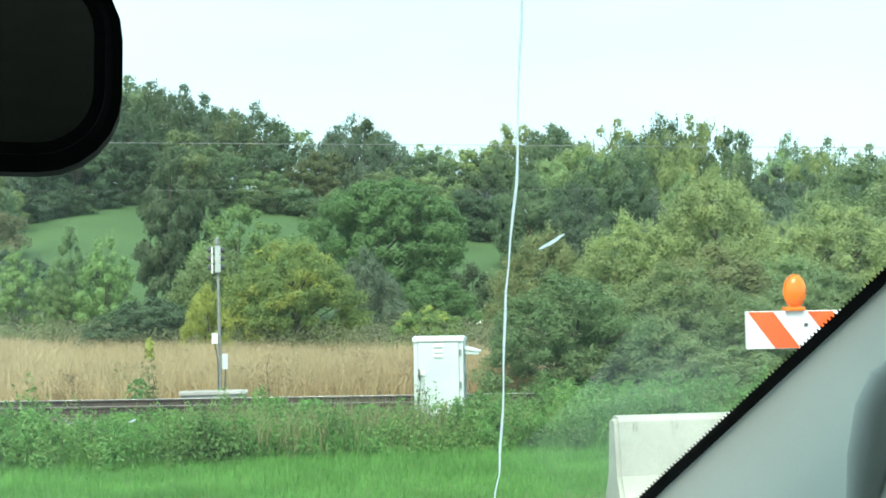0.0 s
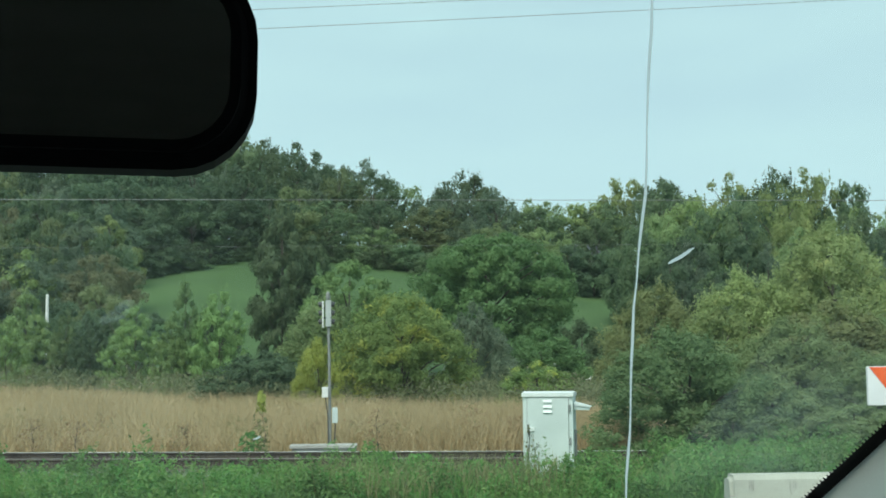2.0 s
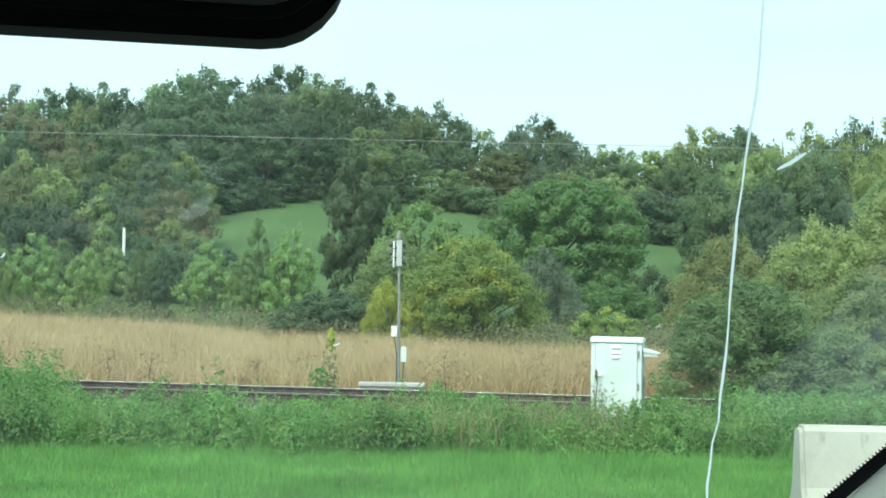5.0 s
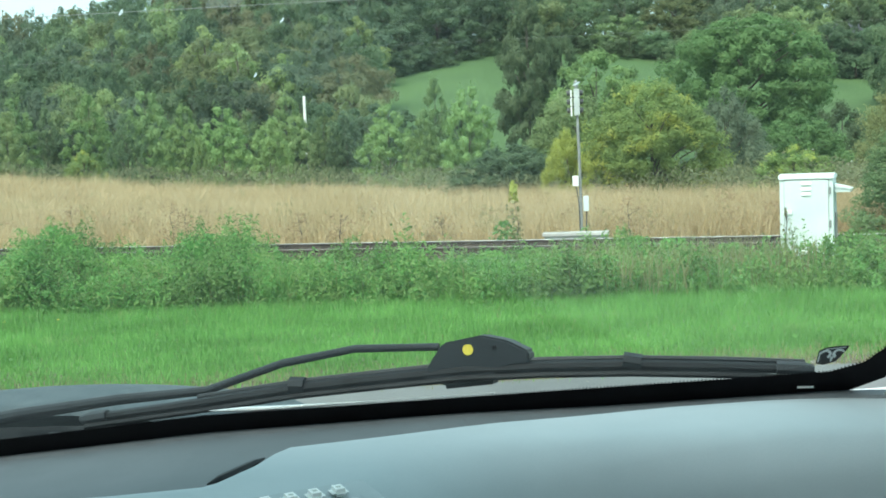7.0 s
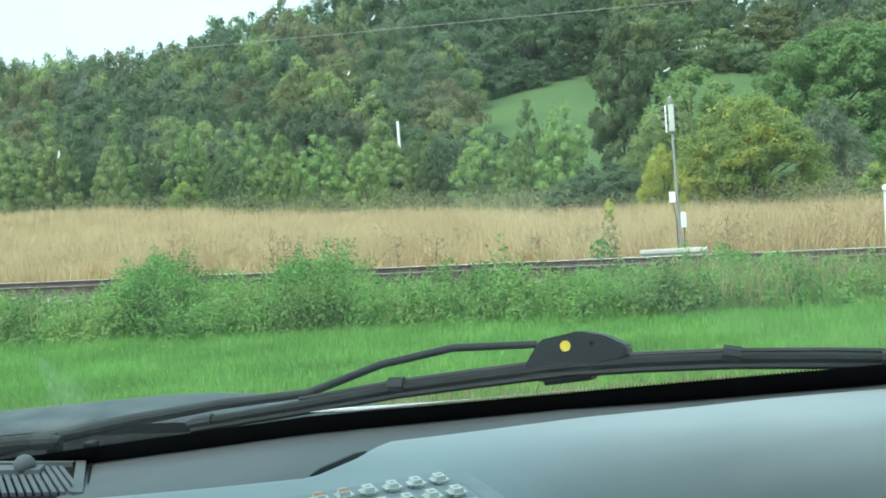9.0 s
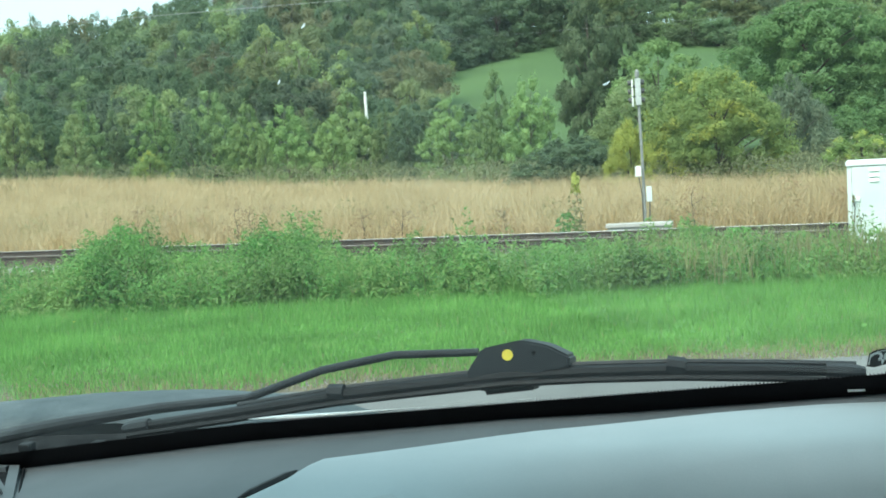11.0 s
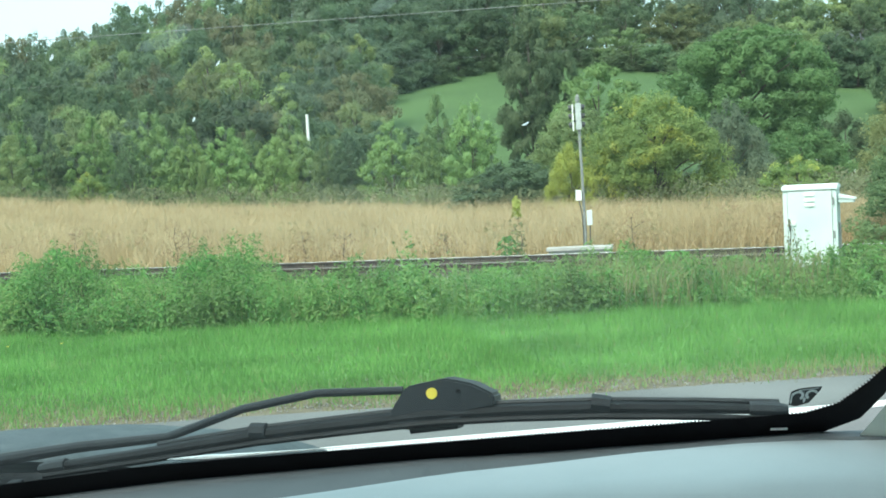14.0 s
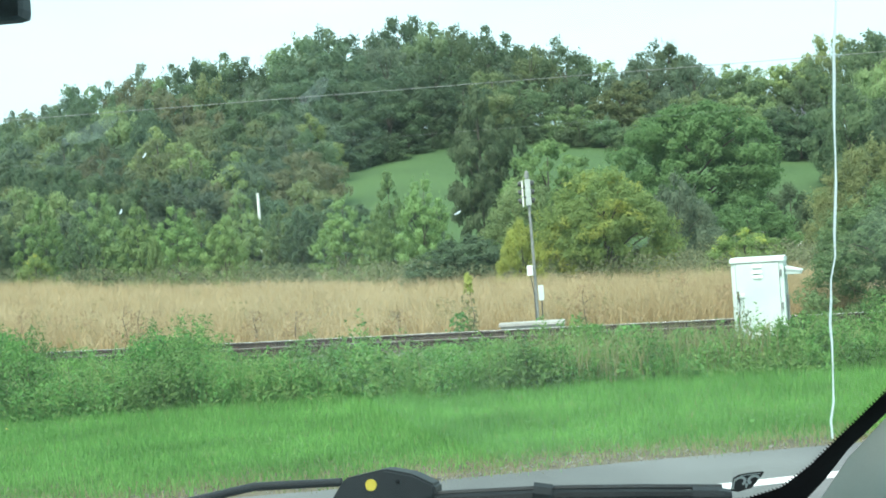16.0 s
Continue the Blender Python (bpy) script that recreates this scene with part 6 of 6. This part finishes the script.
def wiper():
    w = new("wiper")
    w.parent = truck
    w.empty_display_size = 0.05
    tagged(w, "black windshield wiper resting at the glass's foot")
    line = WIPER_LINE
    bl = [on_glass(x, z - 0.0075, 0.030) for x, z in line]
    bm = bmesh.new()
    tube(bm, bl, [0.0040, 0.0048, 0.0052, 0.0054, 0.0054, 0.0051, 0.0048, 0.0044, 0.0036], 8)
    b = part("blade", bm, M["rubber"], w, "black beam wiper blade")
    part("wiping_edge", tube(bmesh.new(), [p + Vector((0, -0.006, -0.0055)) for p in bl], 0.0026, 6), M["rubber"], b)
    part("blade_ridge", tube(bmesh.new(), [p + Vector((0, 0.003, 0.0055)) for p in bl[1:]], 0.0022, 6), M["wiperarm"], b)
    for i, d in ((0, 1), (8, -1)):
        q = (bl[i + d] - bl[i]).normalized()
        part("end_cap", tube(bmesh.new(), [bl[i] - q * 0.006, bl[i] + q * 0.004, bl[i] + q * 0.022], [0.0040, 0.0062, 0.0062], 8), M["wiperarm"], b)
    for i in (2, 6):
        q = (bl[i + 1] - bl[i - 1]).normalized()
        part("clip", tube(bmesh.new(), [bl[i] - q * 0.007 + Vector((0, 0, 0.004)), bl[i] + q * 0.007 + Vector((0, 0, 0.002))], 0.0068, 8), M["wiperarm"], b)
    # connector block between arm and blade
    c = on_glass(WIPER_LINE[4][0] + 0.004, WIPER_LINE[4][1] - 0.0075, 0.038)
    q = (bl[5] - bl[3]).normalized()
    up = Vector((0.08, 0.10, 0.99)).normalized()
    fw = q.cross(up).normalized()
    prof = ((-0.038, -0.006), (-0.032, 0.008), (-0.022, 0.023), (0.010, 0.027), (0.032, 0.021), (0.050, 0.011), (0.051, 0.002), (0.030, -0.001), (0.018, -0.010), (-0.016, -0.012))
    bm = bmesh.new()
    f1 = [bm.verts.new(c + q * a + up * h - fw * 0.012) for a, h in prof]
    f2 = [bm.verts.new(c + q * a + up * h + fw * 0.012) for a, h in prof]
    bm.faces.new(f1)
    bm.faces.new(f2[::-1])
    for k in range(len(f1)):
        j = (k + 1) % len(f1)
        bm.faces.new((f1[k], f2[k], f2[j], f1[j]))
    bmesh.ops.recalc_face_normals(bm, faces=bm.faces)
    bmesh.ops.bevel(bm, geom=list(bm.edges), offset=0.0018, segments=2, affect="EDGES")
    blk = part("connector", bm, M["wiperarm"], w, "black plastic connector block")
    bm = bmesh.new()
    flap = [[bm.verts.new(c + q * a + up * h + fw * d) for a, h in ((-0.018, -0.011), (-0.017, -0.0145), (0.021, -0.0135), (0.022, -0.010))] for d in (-0.010, 0.010)]
    bm.faces.new(flap[0])
    bm.faces.new(flap[1][::-1])
    for k in range(4):
        bm.faces.new((flap[0][k], flap[1][k], flap[1][(k + 1) % 4], flap[0][(k + 1) % 4]))
    bmesh.ops.recalc_face_normals(bm, faces=bm.faces)
    part("lock_flap", bm, M["rubber"], blk, "small black locking flap")
    side = -1 if fw.y > 0 else 1
    face = c + fw * side * 0.0128
    for off, rad, mt, nm in ((0.0, 0.0044, "dot_yellow", "yellow_dot"), (0.0215, 0.0018, "black", "pin_hole")):
        o = face + q * off + up * 0.0160
        part(nm, tube(bmesh.new(), [o - fw * side * 0.001, o + fw * side * 0.0006], rad, 16), M[mt], blk, "round yellow sticker" if mt == "dot_yellow" else "")
    arm = [on_glass(x, z - 0.0075, 0.058) for x, z in ARM_LINE]
    part("arm", tube(bmesh.new(), arm, [0.0032, 0.0034, 0.0036, 0.0040, 0.0050, 0.0062, 0.0075, 0.009], 10), M["wiperarm"], w, "bent black wiper arm")


WIPER_LINE = ((-0.474, 1.603), (-0.364, 1.620), (-0.269, 1.636), (-0.195, 1.645), (-0.125, 1.653), (-0.060, 1.656), (0.008, 1.657), (0.080, 1.655), (0.139, 1.652))
ARM_LINE = ((-0.147, 1.670), (-0.218, 1.669), (-0.285, 1.655), (-0.362, 1.627), (-0.450, 1.6175), (-0.554, 1.6005), (-0.634, 1.5845), (-0.760, 1.560))
wiper()


def far_wiper():
    """Tip of the driver's blade, parked beside the first wiper's arm."""
    w = new("wiper")
    w.parent = truck
    w.empty_display_size = 0.05
    tagged(w, "tip of the other black wiper blade")
    line = [on_glass(x, z, 0.030) for x, z in ((-0.628, 1.5770), (-0.69, 1.5725), (-0.76, 1.5675), (-0.90, 1.558))]
    b = part("blade", tube(bmesh.new(), line, [0.0060, 0.0064, 0.0064, 0.0064], 8), M["rubber"], w, "black beam wiper blade")
    part("blade_ridge", tube(bmesh.new(), [p + Vector((0, 0.003, 0.006)) for p in line], 0.0024, 6), M["wiperarm"], b)
    q = (line[1] - line[0]).normalized()
    part("end_cap", tube(bmesh.new(), [line[0] - q * 0.006, line[0] + q * 0.002, line[0] + q * 0.024], [0.0040, 0.0076, 0.0078], 10), M["wiperarm"], b)


far_wiper()


def bonnet():
    """Hood and cowl in front of the glass."""
    bm = bmesh.new()
    rows = []
    for x in np.linspace(-1.42, 0.675, 56):
        drop = min(0.10, 0.75 * max(0.0, x + 0.43) ** 1.15) + 0.03 * max(0.0, -0.62 - x)
        rise = float(np.clip(0.0064 + 0.0275 * (x + 0.7), 0.0, 0.0095)) - 0.10 * min(0.3, max(0.0, x + 0.53))
        col = []
        for y, z in ((1.142, 1.564), (1.144, 1.569), (1.16, 1.574), (1.21, 1.578), (1.27, 1.571), (1.4, 1.545), (1.6, 1.495), (1.85, 1.42), (2.1, 1.34), (2.5, 1.18), (2.82, 1.02)):
            col.append(bm.verts.new((x, y, z - drop + rise)))
        rows.append(col)
    for a, b in zip(rows, rows[1:]):
        for k in range(len(a) - 1):
            bm.faces.new((a[k], a[k + 1], b[k + 1], b[k]))
    for f in bm.faces:
        f.smooth = True
    part("hood", bm, M["hood"], truck, "slate grey painted hood")
    bm = bmesh.new()
    rows = []
    for x in np.linspace(-1.5, 0.25, 30):
        drop = min(0.10, 0.75 * max(0.0, x + 0.43) ** 1.15) + 0.03 * max(0.0, -0.62 - x)
        low = float(np.interp(x, [q[0] for q in TRIM_EDGE[:9]], [q[1] for q in TRIM_EDGE[:9]])) - 0.03
        rows.append([bm.verts.new(q) for q in ((x, on_glass(x, low).y + 0.012, low), (x, 1.08, min(1.553 - drop, low + 0.01)), (x, 1.1415, 1.563 - drop))])
    for a, b in zip(rows, rows[1:]):
        for k in range(2):
            bm.faces.new((a[k], a[k + 1], b[k + 1], b[k]))
    cowl = part("cowl", bm, M["cowl"], truck, "black plastic cowl below the glass")
    for x in (-0.66, -0.62, -0.545, -0.50, -0.45):
        z = 1.572 - 0.03 * max(0.0, -0.62 - x)
        part("clip", boxed((x - 0.006, 1.10, z - 0.020), (x + 0.006, 1.115, z - 0.008), 0.002), M["rubber"], cowl)


bonnet()


def cab_shell():
    """Roof, doors and back that close the cab round the seat."""
    part("headliner", boxed((-1.35, -1.5, 2.19), (0.62, 0.44, 2.25), 0.02), M["cloth"], truck)
    part("header_trim", boxed((-1.35, 0.40, 2.14), (0.62, 0.47, 2.19), 0.01), M["cloth"], truck)
    for x, n in ((0.60, "door_panel"), (-1.40, "door_panel")):
        part(n, boxed((x, -1.5, 0.75), (x + 0.06, 0.45, 1.60), 0.02), M["trim"], truck)
        # unseen pillar, drawn wide to cut side light on the dash
        part("b_pillar", boxed((x, -1.5, 1.60), (x + 0.06, -0.45, 2.19), 0.01), M["trim"], truck)
    # unseen solid back added to keep rear light off the dash
    part("rear_shade_panel", boxed((-1.4, -1.56, 0.75), (0.66, -1.5, 2.19), 0.02), M["trim"], truck)
    part("cab_floor", boxed((-1.4, -1.5, 0.69), (0.66, 0.95, 0.75)), M["trim_dark"], truck)
    part("lower_dash", boxed((-1.34, 0.40, 0.95), (0.60, 0.46, 1.44), 0.02), M["dash_dark"], truck)
    tg = part("toll_tag", boxed((-0.285, 0.505, 1.945), (-0.186, 0.520, 1.995), 0.004), M["dash_dark"], truck, "grey ribbed box hung at the glass top")
    for k in range(2):
        part("rib", boxed((-0.275, 0.5035, 1.953 + 0.009 * k), (-0.205, 0.5055, 1.956 + 0.009 * k)), M["rubber"], tg)


cab_shell()


def lower_body():
    """Body below the windows, nose, load bed and wheels, so that the truck stands on the road."""
    for x, n in ((0.545, "body_side"), (-1.42, "body_side")):
        bm = prism(bmesh.new(), [(-3.5, 0.52), (-3.5, 1.22), (-1.58, 1.22), (-1.58, 0.74), (0.98, 0.74), (1.1, 1.02), (2.88, 0.98), (2.92, 0.55), (2.45, 0.45), (-1.8, 0.45)], x, x + 0.13, "x")
        part(n, bm, M["hood"], truck, "slate grey body side")
    part("nose", boxed((-1.42, 2.70, 0.55), (0.675, 2.94, 1.0), 0.05), M["hood"], truck)
    part("bumper", boxed((-1.44, 2.90, 0.42), (0.695, 3.06, 0.66), 0.04), M["galv"], truck, "dull metal front bumper")
    part("firewall", boxed((-1.30, 0.99, 0.60), (0.56, 1.05, 1.30), 0.01), M["cowl"], truck)
    part("bed_floor", boxed((-1.30, -3.48, 0.70), (0.56, -1.60, 0.76)), M["hood"], truck)
    part("tailgate", boxed((-1.30, -3.54, 0.55), (0.56, -3.47, 1.22), 0.02), M["hood"], truck)
    part("chassis", boxed((-1.05, -3.3, 0.40), (0.30, 2.7, 0.60), 0.02), M["darksteel"], truck)
    part("roof", boxed((-1.38, -1.56, 2.252), (0.64, 0.46, 2.29), 0.015), M["hood"], truck, "slate grey cab roof")
    for x in (-1.26, 0.52):
        for y in (1.95, -2.45):
            wh = part("wheel", tube(bmesh.new(), [(x - 0.13, y, 0.40), (x - 0.11, y, 0.40), (x + 0.11, y, 0.40), (x + 0.13, y, 0.40)], [0.34, 0.388, 0.388, 0.34], 28), M["tyre"], truck, "black road tyre")
            part("rim", tube(bmesh.new(), [(x - 0.135, y, 0.40), (x + 0.135, y, 0.40)], 0.23, 20), M["galv"], wh, "steel wheel rim")


lower_body()


def handset():
    """Keypad handset lying on the dash pad."""
    u, v = Vector((-0.0121, -0.0075, 0)), Vector((0.0150, -0.0283, 0))
    o = Vector((-0.1725, 0.656, 1.6265))
    h = thing("keypad_handset", "grey handset with white rubber keys on the dash", "handset", at=(0, 0, 0))
    def quad(a0, a1, b0, b1, z0, z1, bev):
        bm = bmesh.new()
        lo = [bm.verts.new(o + u * a + v * b + Vector((0, 0, z0))) for a, b in ((a0, b0), (a1, b0), (a1, b1), (a0, b1))]
        hi = [bm.verts.new(p.co + Vector((0, 0, z1 - z0))) for p in lo]
        bm.faces.new(lo[::-1])
        bm.faces.new(hi)
        for k in range(4):
            bm.faces.new((lo[k], lo[(k + 1) % 4], hi[(k + 1) % 4], hi[k]))
        bmesh.ops.recalc_face_normals(bm, faces=bm.faces)
        if bev:
            bmesh.ops.bevel(bm, geom=list(bm.edges), offset=bev, segments=2, affect="EDGES")
        return bm
    body = part("handset_body", quad(-1.6, 11.5, -0.72, 4.6, -0.0005, 0.0035, 0.0012), M["keypad"], h)
    for j in range(4):
        for i in range(6):
            k = part("key", quad(i - 0.36, i + 0.36, j - 0.23, j + 0.23, 0.0030, 0.0080, 0.0024), M["key"], h)
            part("key_print", quad(i - 0.10, i + 0.10, j - 0.05, j + 0.05, 0.00802, 0.0081, 0) if i < 4 else quad(i - 0.2, i + 0.2, j - 0.11, j + 0.11, 0.00802, 0.0081, 0), M["key_red"] if i > 3 else M["trim_dark"], k)
    for j in range(7):
        for i in range(9):
            part("grille_hole", tube(bmesh.new(), [o + u * (5.85 + 0.44 * i) + v * (-0.42 + 0.21 * j) + Vector((0, 0, zz)) for zz in (0.0035, 0.0038)], 0.0023, 8), M["cowl"], body)
    part("label_plate", quad(-1.4, -0.75, 0.2, 3.8, 0.0034, 0.0037, 0), M["keypad"], body)


handset()
